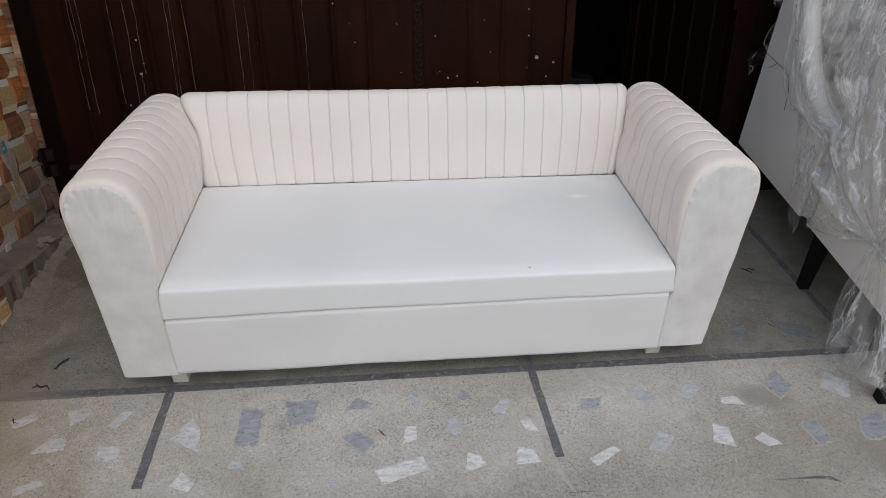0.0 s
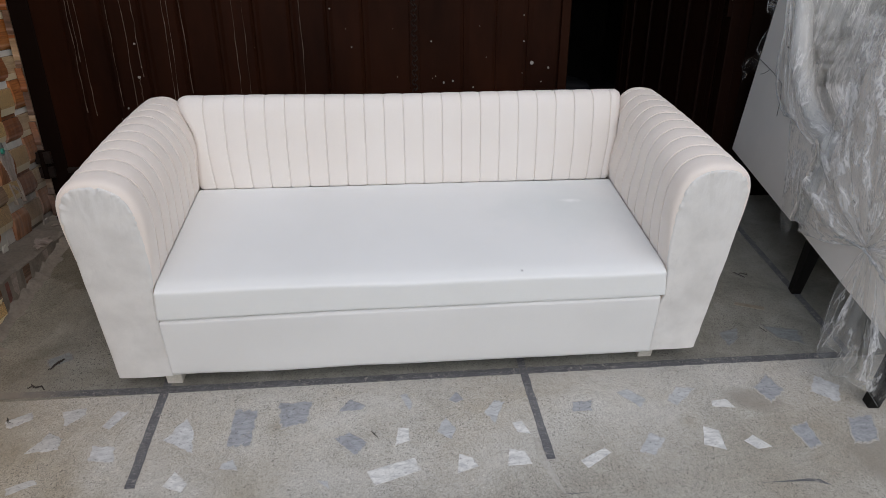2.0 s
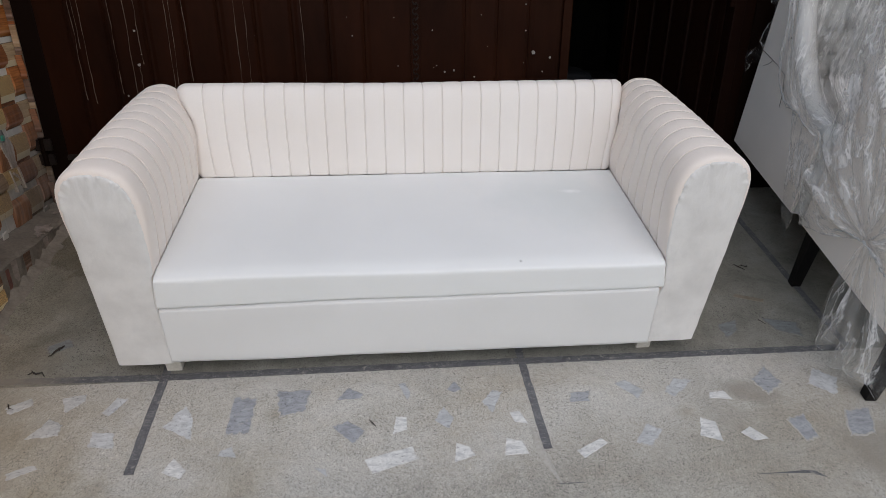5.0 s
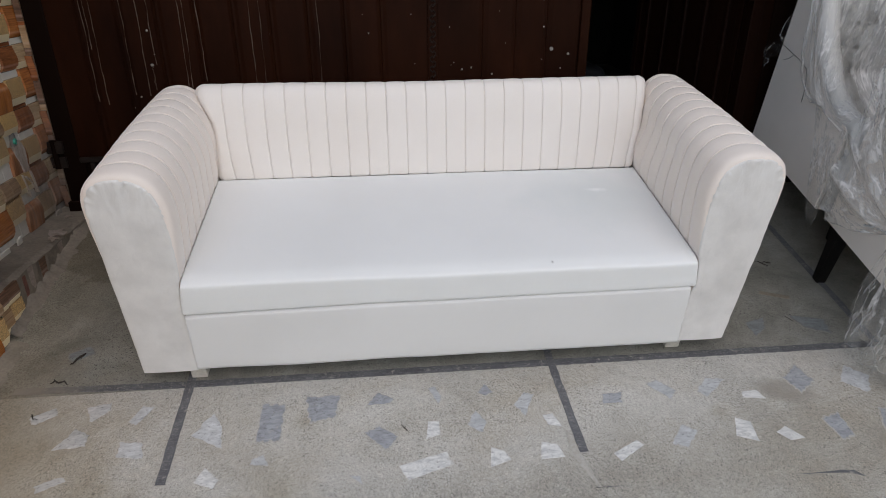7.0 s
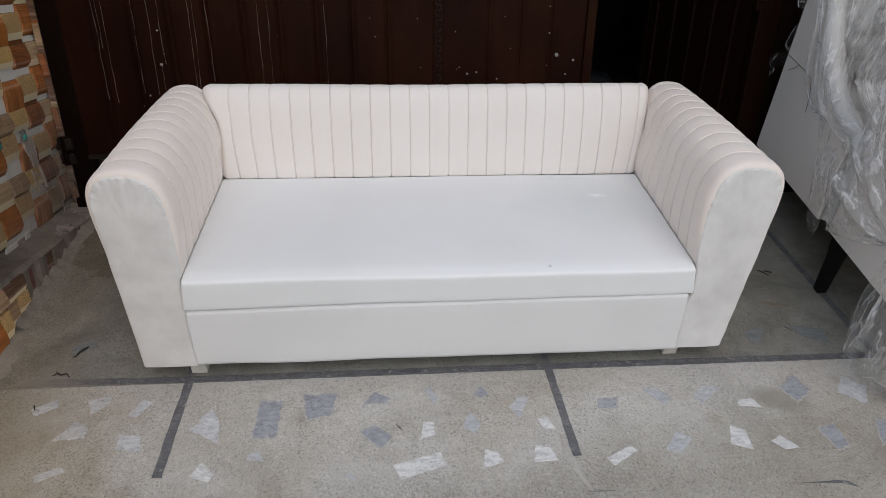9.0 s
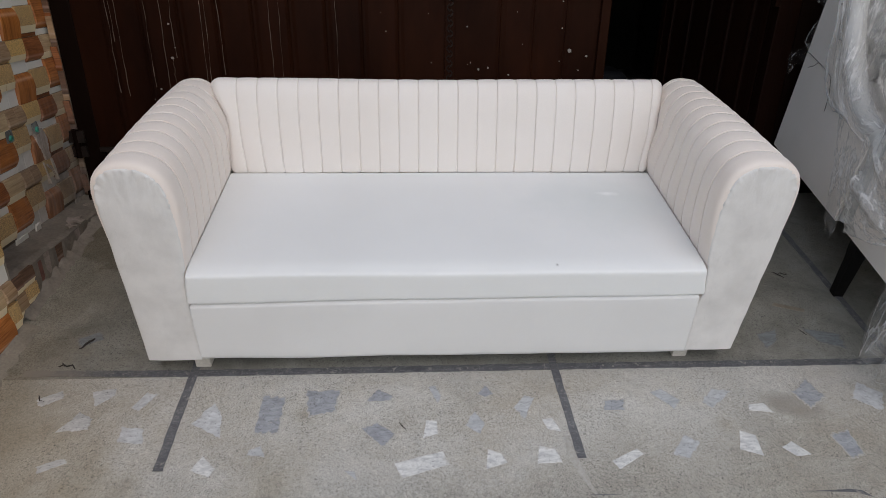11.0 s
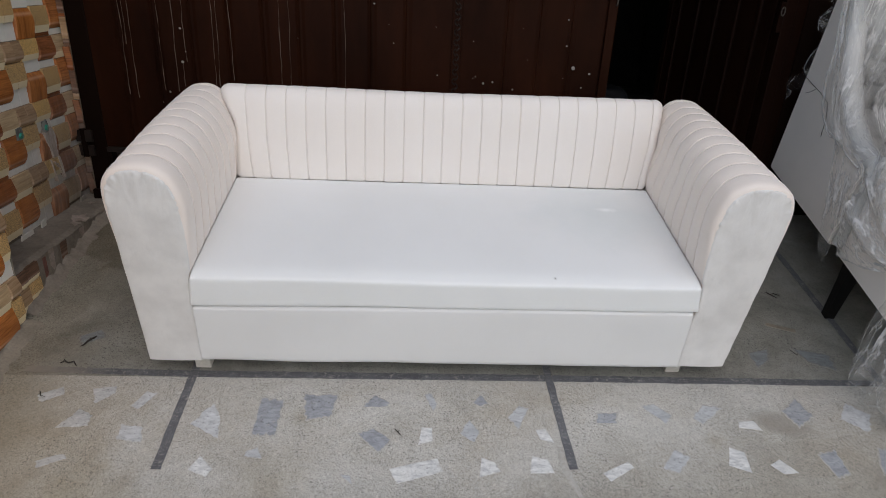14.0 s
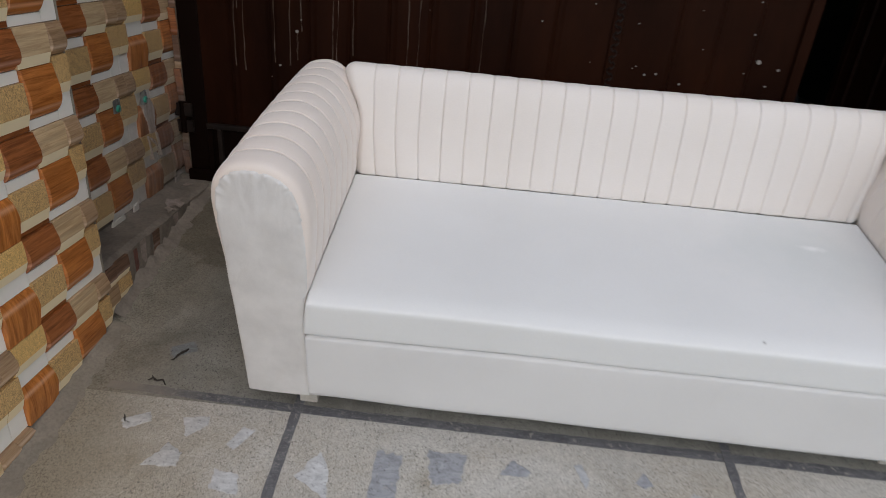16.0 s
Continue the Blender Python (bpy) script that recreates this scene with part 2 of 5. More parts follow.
def marble(name, light, dark, soft=0.5, dirt=1.0):
    n = Nodes(name, rough=0.45)
    pos = n.t.nodes.new("ShaderNodeNewGeometry").outputs["Position"]
    n.shifted()
    c = n.ramp(n.noise(22, 6, 0.7, n.stretch(1, 2.4, 1), 1.5), (0.36, dark), (0.52, light), (0.66, tuple(min(0.8, 1.2 * v) for v in light)))
    pits = n.ramp(n.noise(110, 4, 0.75), (0.34, 0.3), (0.42, 1.0))
    c = n.mix(0.75, c, pits, "MULTIPLY")
    rim = n.t.nodes.new("ShaderNodeAttribute")
    rim.attribute_name = "wear"
    edge = n.t.nodes.new("ShaderNodeMath")
    edge.operation = "MULTIPLY_ADD"
    edge.inputs[1].default_value = soft
    n.link(rim.outputs["Fac"], edge.inputs[0])
    n.link(n.noise(34, 6, 0.75, pos), edge.inputs[2])
    dust = n.ramp(edge.outputs[0], (0.60, 0.0), (0.82, 1.0))
    grime = n.ramp(n.noise(260, 3, 0.7, pos), (0.36, tuple(dirt * v for v in (0.17, 0.155, 0.135))), (0.46, tuple(dirt * v for v in (0.40, 0.38, 0.34))), (0.65, tuple(dirt * v for v in (0.47, 0.45, 0.41))))
    c = n.mix(dust, c, grime)
    c = n.mix(n.spot(-0.50, -0.30, 0.10, 0.50, 0.55, 5.0), c, n.mix(1.0, c, (0.97, 0.93, 0.87), "MULTIPLY"))
    n.colour(c)
    n.bump(n.noise(90, 4), 0.4, 0.002)
    return n.m


M["chip_white"] = marble("white_marble_chip", (0.605, 0.602, 0.582), (0.44, 0.443, 0.44), 0.12)
M["chip_grey"] = marble("grey_marble_chip", (0.43, 0.44, 0.445), (0.33, 0.335, 0.335))
M["chip_pale"] = marble("pale_grey_marble_chip", (0.50, 0.508, 0.51), (0.395, 0.402, 0.405), 0.14)
M["chip_faint"] = marble("faint_grey_marble_chip", (0.40, 0.41, 0.42), (0.31, 0.32, 0.325), 0.26)
M["chip_blue"] = marble("blue_grey_slate_chip", (0.29, 0.30, 0.32), (0.20, 0.21, 0.225))
M["chip_dusty"] = marble("dusty_slate_chip", (0.315, 0.325, 0.34), (0.23, 0.24, 0.255), 0.9)
M["chip_buried"] = marble("dirt_covered_slate_chip", (0.185, 0.198, 0.20), (0.14, 0.146, 0.146), 0.85, 0.5)
M["cement"] = plain_stone("worn_cement", (0.275, 0.235, 0.19), (0.15, 0.125, 0.098), 0.85, 7, 90, 0.6)
M["smear"] = plain_stone("pale_cement_smear", (0.47, 0.45, 0.41), (0.36, 0.34, 0.30), 0.8, 30, 160, 0.5)
M["mortar"] = plain_stone("sandy_mortar", (0.29, 0.25, 0.195), (0.20, 0.17, 0.13), 0.9, 9, 120, 0.6)
M["plaster"] = plain_stone("scraped_plaster", (0.38, 0.32, 0.275), (0.22, 0.17, 0.14), 0.9, 18, 120, 0.6)
def dragged_plaster():
    n = Nodes("dragged_plaster", rough=0.9, spec=0.2)
    c = n.ramp(n.noise(1.0, 5, 0.65, n.stretch(60, 5, 40), 0.6), (0.32, (0.25, 0.19, 0.155)), (0.50, (0.39, 0.32, 0.27)), (0.7, (0.50, 0.43, 0.37)))
    n.colour(n.mix(0.6, c, n.ramp(n.noise(120, 3), (0.3, 0.7), (0.6, 1.05)), "MULTIPLY"))
    n.bump(n.noise(90, 4), 0.5, 0.002)
    return n.m


M["dragged"] = dragged_plaster()
# Near-black base colour puts the passage's lack of light into the concrete.
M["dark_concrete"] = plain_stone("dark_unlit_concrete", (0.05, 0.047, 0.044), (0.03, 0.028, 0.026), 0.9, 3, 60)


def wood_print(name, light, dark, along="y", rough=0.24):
    """Glazed tile printed with wood grain, with a pale highlight band painted into the colour near one edge."""
    n = Nodes(name, rough=rough, spec=0.5)
    raw = n.co
    n.shifted(9.0)
    s = n.stretch(40, 7, 110) if along == "y" else n.stretch(40, 90, 7)
    grain = n.noise(1.0, 6, 0.65, s, 1.0)
    broad = n.noise(0.30, 3, 0.5, s, 0.8)
    c = n.ramp(grain, (0.34, dark), (0.60, light))
    c = n.mix(0.55, c, n.ramp(broad, (0.3, 0.55), (0.65, 1.15)), "MULTIPLY")
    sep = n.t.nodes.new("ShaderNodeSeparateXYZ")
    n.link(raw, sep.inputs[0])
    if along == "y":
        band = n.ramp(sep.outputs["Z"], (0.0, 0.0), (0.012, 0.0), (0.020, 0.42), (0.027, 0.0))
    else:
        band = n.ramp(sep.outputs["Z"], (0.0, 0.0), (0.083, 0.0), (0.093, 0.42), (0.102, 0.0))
    n.colour(n.corner_dust_shade(n.mix(band, c, tuple(min(0.9, 0.25 + 1.3 * v) for v in light))))
    n.bump(grain, 0.08, 0.001)
    return n.m


def cork_print(name, light, dark):
    n = Nodes(name, rough=0.45)
    n.shifted(9.0)
    c = n.ramp(n.noise(170, 3, 0.75, distort=2.0), (0.36, dark), (0.5, light), (0.66, tuple(min(1, v * 1.45) for v in light)))
    n.colour(n.corner_dust_shade(c))
    n.bump(n.noise(170, 3), 0.15, 0.001)
    return n.m


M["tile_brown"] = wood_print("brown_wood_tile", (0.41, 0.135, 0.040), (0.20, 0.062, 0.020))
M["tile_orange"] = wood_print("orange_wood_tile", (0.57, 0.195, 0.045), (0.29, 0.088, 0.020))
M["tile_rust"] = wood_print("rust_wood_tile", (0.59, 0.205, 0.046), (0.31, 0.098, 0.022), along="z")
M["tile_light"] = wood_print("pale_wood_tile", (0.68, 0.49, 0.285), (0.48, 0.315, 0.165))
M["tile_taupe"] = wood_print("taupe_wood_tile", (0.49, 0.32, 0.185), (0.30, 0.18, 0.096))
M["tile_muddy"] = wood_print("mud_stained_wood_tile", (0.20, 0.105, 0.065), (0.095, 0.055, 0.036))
M["scraped_tile"] = plain_stone("scraped_red_tile", (0.22, 0.085, 0.06), (0.11, 0.05, 0.038), 0.85, 30, 120, 0.6)
M["tile_cork"] = cork_print("cork_tile", (0.58, 0.37, 0.155), (0.21, 0.118, 0.043))
M["tile_gold"] = cork_print("golden_cork_tile", (0.68, 0.43, 0.155), (0.42, 0.245, 0.074))


def glazed(name, c, rough):
    n = Nodes(name, rough=rough)
    n.shifted()
    n.colour(n.corner_dust_shade(n.ramp(n.noise(7, 3, 0.5), (0.3, tuple(0.93 * v for v in c)), (0.7, c))))
    return n.m


M["tile_cream"] = glazed("cream_tile_edge", (0.86, 0.71, 0.45), 0.3)
M["tile_white"] = glazed("white_glazed_tile", (0.91, 0.87, 0.775), 0.18)
M["grout"] = plain_stone("dirty_grout", (0.20, 0.16, 0.12), (0.11, 0.085, 0.06), 0.9, 12, 90)


def gate_paint(name, light, dark):
    n = Nodes(name, rough=0.42, spec=0.045)
    blotch = n.noise(1.6, 7, 0.65, n.stretch(1.6, 1, 0.5))
    c = n.ramp(blotch, (0.3, dark), (0.75, light))
    n.colour(c)
    n.roughness(n.ramp(n.noise(5, 5, 0.6, n.stretch(3, 1, 0.5)), (0.3, 0.36), (0.7, 0.6)))
    n.bump(n.noise(14, 4), 0.12, 0.006)
    n.bump(n.noise(220, 2), 0.06, 0.001)
    return n.m


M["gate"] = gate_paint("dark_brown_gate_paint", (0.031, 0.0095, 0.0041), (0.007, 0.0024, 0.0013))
# Same gate paint, darkened for leaf and post, which stand in shade.
M["gate_leaf"] = gate_paint("shaded_gate_paint", (0.0135, 0.0044, 0.0022), (0.005, 0.0019, 0.0012))
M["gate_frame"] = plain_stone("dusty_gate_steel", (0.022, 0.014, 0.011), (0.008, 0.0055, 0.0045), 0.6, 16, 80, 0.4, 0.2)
# Near-black copy of the paint, with shade put into its colour.
M["gate_dark"] = gate_paint("blackish_shaded_gate_paint", (0.009, 0.004, 0.0026), (0.005, 0.0025, 0.0018))
M["drip"] = plain_stone("pale_paint_drip", (0.17, 0.125, 0.10), (0.05, 0.034, 0.027), 0.7, 20, 90, spec=0.15)
M["speck"] = plain_stone("white_paint_speck", (0.32, 0.29, 0.27), (0.22, 0.20, 0.18), 0.7, 20, 90)
M["black_wood"] = plain_stone("black_stained_wood", (0.009, 0.008, 0.0075), (0.004, 0.004, 0.004), 0.5, 10, 60, spec=0.12)
M["foot"] = plain_stone("pale_wood_foot", (0.60, 0.56, 0.50), (0.48, 0.44, 0.38), 0.7, 20, 100)
M["teal"] = plain_stone("teal_plastic", (0.04, 0.36, 0.25), (0.03, 0.24, 0.17), 0.4, 30, 80)
M["hole"] = plain_stone("dark_socket", (0.34, 0.32, 0.29), (0.07, 0.06, 0.05), 0.9, 30, 80)
M["twig"] = plain_stone("dark_twig", (0.045, 0.035, 0.028), (0.02, 0.016, 0.013), 0.8, 30, 80)
M["rubber"] = plain_stone("black_vinyl", (0.006, 0.007, 0.009), (0.003, 0.004, 0.005), 0.7, 8, 80, spec=0.12)
M["metal"] = plain_stone("dull_steel", (0.06, 0.046, 0.038), (0.028, 0.022, 0.018), 0.5, 20, 80)


def plastic_film(name, low, high, much, lines=0.0, web=0.0, trace=0.5):
    """Thin clear film: see-through and glossy, with sharp white facets and streaks that paint in the glints where it is
    crushed (u across, v along its folds).
    """
    n = Nodes(name, rough=0.10, spec=0.8)
    t = n.t
    n.co = t.nodes["Texture Coordinate"].outputs["UV"]
    clear = t.nodes.new("ShaderNodeBsdfTransparent")
    clear.inputs["Color"].default_value = (0.98, 0.975, 0.965, 1)
    shine = t.nodes.new("ShaderNodeMixShader")
    bent = t.nodes.new("ShaderNodeVectorMath")
    bent.operation = "MULTIPLY_ADD"
    warp = t.nodes.new("ShaderNodeTexNoise")
    warp.inputs["Scale"].default_value, warp.inputs["Detail"].default_value = 14.0, 3.0
    n.link(n.co, warp.inputs["Vector"])
    n.link(warp.outputs["Color"], bent.inputs[0])
    bent.inputs[1].default_value = (0.016, 0.030, 0.0)
    n.link(n.co, bent.inputs[2])
    n.co = bent.outputs[0]
    shard = n.cells(1.0, n.stretch(30, 10, 1), colour=True)
    facet = n.ramp(shard, (0.54, 0.0), (0.58, 0.16), (0.70, 0.24), (0.74, 0.46))
    facet = n.mix(1.0, facet, n.ramp(n.noise(1.0, 5, 0.7, n.stretch(70, 22, 1), 1.2), (0.44, 0.25), (0.50, 1.0)), "MULTIPLY")
    crease = n.ramp(n.ridges(1.0, n.stretch(60, 10, 1)), (0.0, 0.80), (0.07, 0.35), (0.14, 0.0))
    small = n.ramp(n.ridges(1.0, n.stretch(150, 34, 1)), (0.0, 0.45), (0.12, 0.0))
    crowd = n.ramp(n.noise(1.0, 3, 0.55, n.stretch(13, 3.2, 1)), (0.55 - 0.10 * much, 0.0), (0.61 - 0.10 * much, 1.0))
    tight = n.ramp(n.noise(1.0, 3, 0.55, n.stretch(20, 6, 1)), (0.53 - 0.06 * much, 0.0), (0.58 - 0.06 * much, 1.0))
    long = n.noise(1.0, 3, 0.55, n.stretch(30 + 40 * lines, 4.0, 1), 0.8)
    line = n.ramp(long, (0.488, 0.0), (0.497, 0.80), (0.503, 0.80), (0.512, 0.0))
    some = n.ramp(n.noise(1.0, 3, 0.6, n.stretch(10, 5, 1)), (0.48 - 0.06 * much - 0.12 * lines, 0.0), (0.58 - 0.1 * lines, 1.0))
    soft = n.ramp(n.noise(1.0, 3, 0.5, n.stretch(16, 3, 1)), (0.40, low), (0.60, high))
    milk = n.mix(1.0, facet, crowd, "MULTIPLY")
    milk = n.mix(web, milk, n.mix(1.0, n.mix(1.0, crease, small, "ADD"), tight, "MULTIPLY"), "ADD")
    milk = n.mix(trace, milk, n.mix(1.0, line, some, "MULTIPLY"), "ADD")
    milk = n.mix(1.0, milk, soft, "ADD")
    n.colour((0.95, 0.935, 0.915))
    n.bump(shard, 0.6, 0.010)
    n.bump(long, 0.6, 0.02)
    t.links.new(n.ramp(milk, (0.0, 0.0), (1.0, 0.88)), shine.inputs[0])
    t.links.new(clear.outputs[0], shine.inputs[1])
    t.links.new(n.p.outputs[0], shine.inputs[2])
    t.links.new(shine.outputs[0], t.nodes["Material Output"].inputs["Surface"])
    return n.m


M["film"] = plastic_film("clear_plastic_film", 0.01, 0.05, -0.3, 0.3, 0.4, 0.25)
M["film_loose"] = plastic_film("loose_plastic_film", 0.06, 0.17, 0.3, 0.2, 0.9, 0.2)
M["film_mid"] = plastic_film("creased_plastic_film", 0.12, 0.52, 0.6, 1.0, 0.5, 0.8)
M["film_hem"] = plain_stone("white_gathered_film", (0.62, 0.63, 0.63), (0.34, 0.345, 0.345), 0.2, 40, 160)
M["film_bunch"] = plastic_film("bunched_plastic_film", 0.12, 0.42, 0.2, 0.6, 0.5)
M["film_thick"] = plastic_film("doubled_plastic_film", 0.08, 0.27, 0.8, 0.3, 0.95)
M["film_tail"] = plastic_film("hanging_plastic_film", 0.07, 0.22, 0.3, 0.3, 0.35, 0.05)


# ---------------------------------------------------------------- mesh helpers
def mesh_of(name, bm, *mats, smooth=False):
    me = bpy.data.meshes.new(name)
    bm.normal_update()
    bm.to_mesh(me)
    bm.free()
    for m in mats:
        me.materials.append(m)
    if smooth:
        me.polygons.foreach_set("use_smooth", [True] * len(me.polygons))
    return me


def part(name, bm, material, parent=None, label="", m=None, smooth=False):
    mats = material if isinstance(material, (list, tuple)) else [material]
    ob = new(name, mesh_of(name, bm, *mats, smooth=smooth))
    if parent:
        ob.parent = parent
    if m is not None:
        ob.matrix_basis = m
    if label:
        tagged(ob, label)
    return ob


def box(x0, x1, y0, y1, z0, z1, bevel=0.0, seg=2, bm=None):
    bm = bm or bmesh.new()
    made = bmesh.ops.create_cube(bm, size=1.0)["verts"]
    for v in made:
        v.co = Vector((x0 + (v.co.x + 0.5) * (x1 - x0), y0 + (v.co.y + 0.5) * (y1 - y0), z0 + (v.co.z + 0.5) * (z1 - z0)))
    if bevel:
        edges = list({e for v in made for e in v.link_edges})
        bmesh.ops.bevel(bm, geom=edges, offset=bevel, segments=seg, profile=0.5, affect="EDGES")
    return bm


def grid(rows, closed_u=False, flip=False, bm=None):
    """A skin over rows of points."""
    bm = bm or bmesh.new()
    vs = [[bm.verts.new(p) for p in r] for r in rows]
    n = len(vs[0])
    for a, b in zip(vs, vs[1:]):
        for k in range(n if closed_u else n - 1):
            q = [a[k], a[(k + 1) % n], b[(k + 1) % n], b[k]]
            bm.faces.new(q[::-1] if flip else q)
    return bm


def soft_box(x0, x1, y0, y1, z0, z1, r, n=(40, 16, 6), shape=None):
    """A box with round edges and many faces, bent by shape(point)."""
    lo, hi = np.array((x0, y0, z0)), np.array((x1, y1, z1))
    bm = bmesh.new()
    seen = {}

    def vert(i, j, k):
        key = (i, j, k)
        if key not in seen:
            f = np.array([i / n[0], j / n[1], k / n[2]])
            f = 0.5 - 0.5 * np.cos(f * np.pi) * (0.25 + 0.75 * np.abs(np.cos(f * np.pi)) ** 0.3)
            p = lo + (hi - lo) * f
            c = np.clip(p, lo + r, hi - r)
            d = p - c
            length = np.linalg.norm(d)
            if length > 1e-9:
                p = c + d / length * r
            q = Vector(p)
            if shape:
                q = shape(q)
            seen[key] = bm.verts.new(q)
        return seen[key]

    for axis in range(3):
        u, v = (axis + 1) % 3, (axis + 2) % 3
        for side in (0, n[axis]):
            for a in range(n[u]):
                for b in range(n[v]):
                    quad = []
                    for da, db in ((0, 0), (1, 0), (1, 1), (0, 1)):
                        idx = [0, 0, 0]
                        idx[axis], idx[u], idx[v] = side, a + da, b + db
                        quad.append(vert(*idx))
                    if not side:
                        quad.reverse()
                    try:
                        bm.faces.new(quad)
                    except ValueError:
                        pass
    return bm


def tube(points, radius, sides=8, bm=None, taper=None):
    """A round bar along points."""
    bm = bm or bmesh.new()
    pts = [Vector(p) for p in points]
    rings = []
    for i, p in enumerate(pts):
        d = (pts[min(i + 1, len(pts) - 1)] - pts[max(i - 1, 0)]).normalized()
        side = d.cross(Vector((0, 0, 1)))
        if side.length < 0.05:
            side = d.cross(Vector((1, 0, 0)))
        side.normalize()
        up = side.cross(d)
        r = radius * (taper[i] if taper else 1)
        rings.append([p + side * r * math.cos(a) + up * r * math.sin(a) for a in (2 * math.pi * k / sides for k in range(sides))])
    grid(rings, closed_u=True, bm=bm)
    bm.verts.ensure_lookup_table()
    n = len(pts) * sides
    vs = list(bm.verts)[-n:]
    bm.faces.new(vs[:sides])
    bm.faces.new(vs[-sides:][::-1])
    return bm


def prism(outline, z0, z1, bm=None):
    bm = bm or bmesh.new()
    lo = [bm.verts.new((x, y, z0)) for x, y in outline]
    hi = [bm.verts.new((x, y, z1)) for x, y in outline]
    bm.faces.new(lo[::-1])
    bm.faces.new(hi)
    for k in range(len(lo)):
        j = (k + 1) % len(lo)
        bm.faces.new((lo[k], lo[j], hi[j], hi[k]))
    return bm


def thing(name, label, category, m=None, group=""):
    ob = new(name)
    ob.empty_display_size = 0.1
    if m is not None:
        ob.matrix_basis = m
    return tagged(ob, label, category, group)


SLOPE = math.tan(radians(12.0))


def ground_z(y):
    return SLOPE * max(min(y, 1.30), -3.5)


# ---------------------------------------------------------------- ground
def make_ground():
    ys = [-300, -60, -12, -3.5, -3.0, -2.0, -1.2] + [-0.8 + 0.1 * k for k in range(21) if k != 8] + [0.0] + [1.30, 2.0, 6.0, 300]
    xs = [-300, -40, -8, -3, -1.5] + [-0.9 + 0.15 * k for k in range(28)] + [4, 8, 40, 300]
    bm = grid([[(x, y, ground_z(y)) for x in xs] for y in sorted(ys)])
    # Behind the strip the paving takes the darker, shade-toned terrazzo.
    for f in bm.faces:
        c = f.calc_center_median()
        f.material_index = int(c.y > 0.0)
    return tagged(part("ground", bm, [M["terrazzo"], M["terrazzo_worn_shaded"]]), "worn beige terrazzo paving that slopes up to the gate", "paving", kind="structure")


ground = make_ground()


def strip(x0, y0, x1, y1, width=0.022):
    """A divider strip let into the paving, with a slightly ragged edge."""
    rng = random.Random(int(1000 * (x0 + 3 * y0)))
    a, b = Vector((x0, y0)), Vector((x1, y1))
    d = (b - a).normalized()
    s = Vector((-d.y, d.x))
    n = max(2, int((b - a).length / 0.022))
    left = [a + (b - a) * k / n + s * (width / 2 + rng.uniform(-0.0018, 0.0008)) for k in range(n + 1)]
    right = [a + (b - a) * k / n - s * (width / 2 + rng.uniform(-0.0018, 0.0008)) for k in range(n + 1)]
    bm = bmesh.new()
    rows = [[(*l, -0.004), (*l, 0.0022), (*r, 0.0022), (*r, -0.004)] for l, r in zip(left, right)]
    grid(rows, bm=bm)
    return part("divider_strip", bm, M["strip"], ground, m=RAMP.copy())


strip(-0.56, 0.026, -0.0145, 0.014, 0.027)
strip(0.0145, 0.014, 1.207, 0.015, 0.029)
strip(1.235, 0.014, 2.42, 0.010, 0.029)
strip(0.0, 0.029, 0.0, 0.95, 0.028)
strip(0.0, 0.029, -0.002, -0.362, 0.029)
strip(1.221, 0.030, 1.221, 0.95, 0.027)
strip(1.221, 0.030, 1.236, -0.356, 0.027)
strip(2.44, 0.014, 2.44, 1.02, 0.027)


def cement_run():
    """A pale run of cement, smeared over the end of a divider strip."""
    rng = random.Random(77)
    rows = []
    for k in range(25):
        t = k / 24
        x, y = 1.206 + 0.046 * t - 0.012 * math.sin(3.1 * t), -0.275 - 0.20 * t
        w = 0.003 + 0.013 * math.sin(math.pi * min(1.0, 0.12 + 0.85 * t)) + rng.uniform(-0.0015, 0.0015)
        rows.append([(x - w, y, -0.002), (x - 0.5 * w, y, 0.0036), (x + 0.4 * w, y, 0.0036), (x + w, y, -0.002)])
    part("cement_smear", grid(rows), M["smear"], ground, "pale smear of cement on the paving", RAMP.copy(), True)


cement_run()


def sliver(pts, low=-0.003):
    """A thin dark inlay that paints the shadowed edge of a dip at the lower edge of the paving."""
    part("slate_sliver", prism(pts, low, 0.0016), M["strip"], ground, "dark sliver in place of a shadowed paving edge", RAMP.copy())


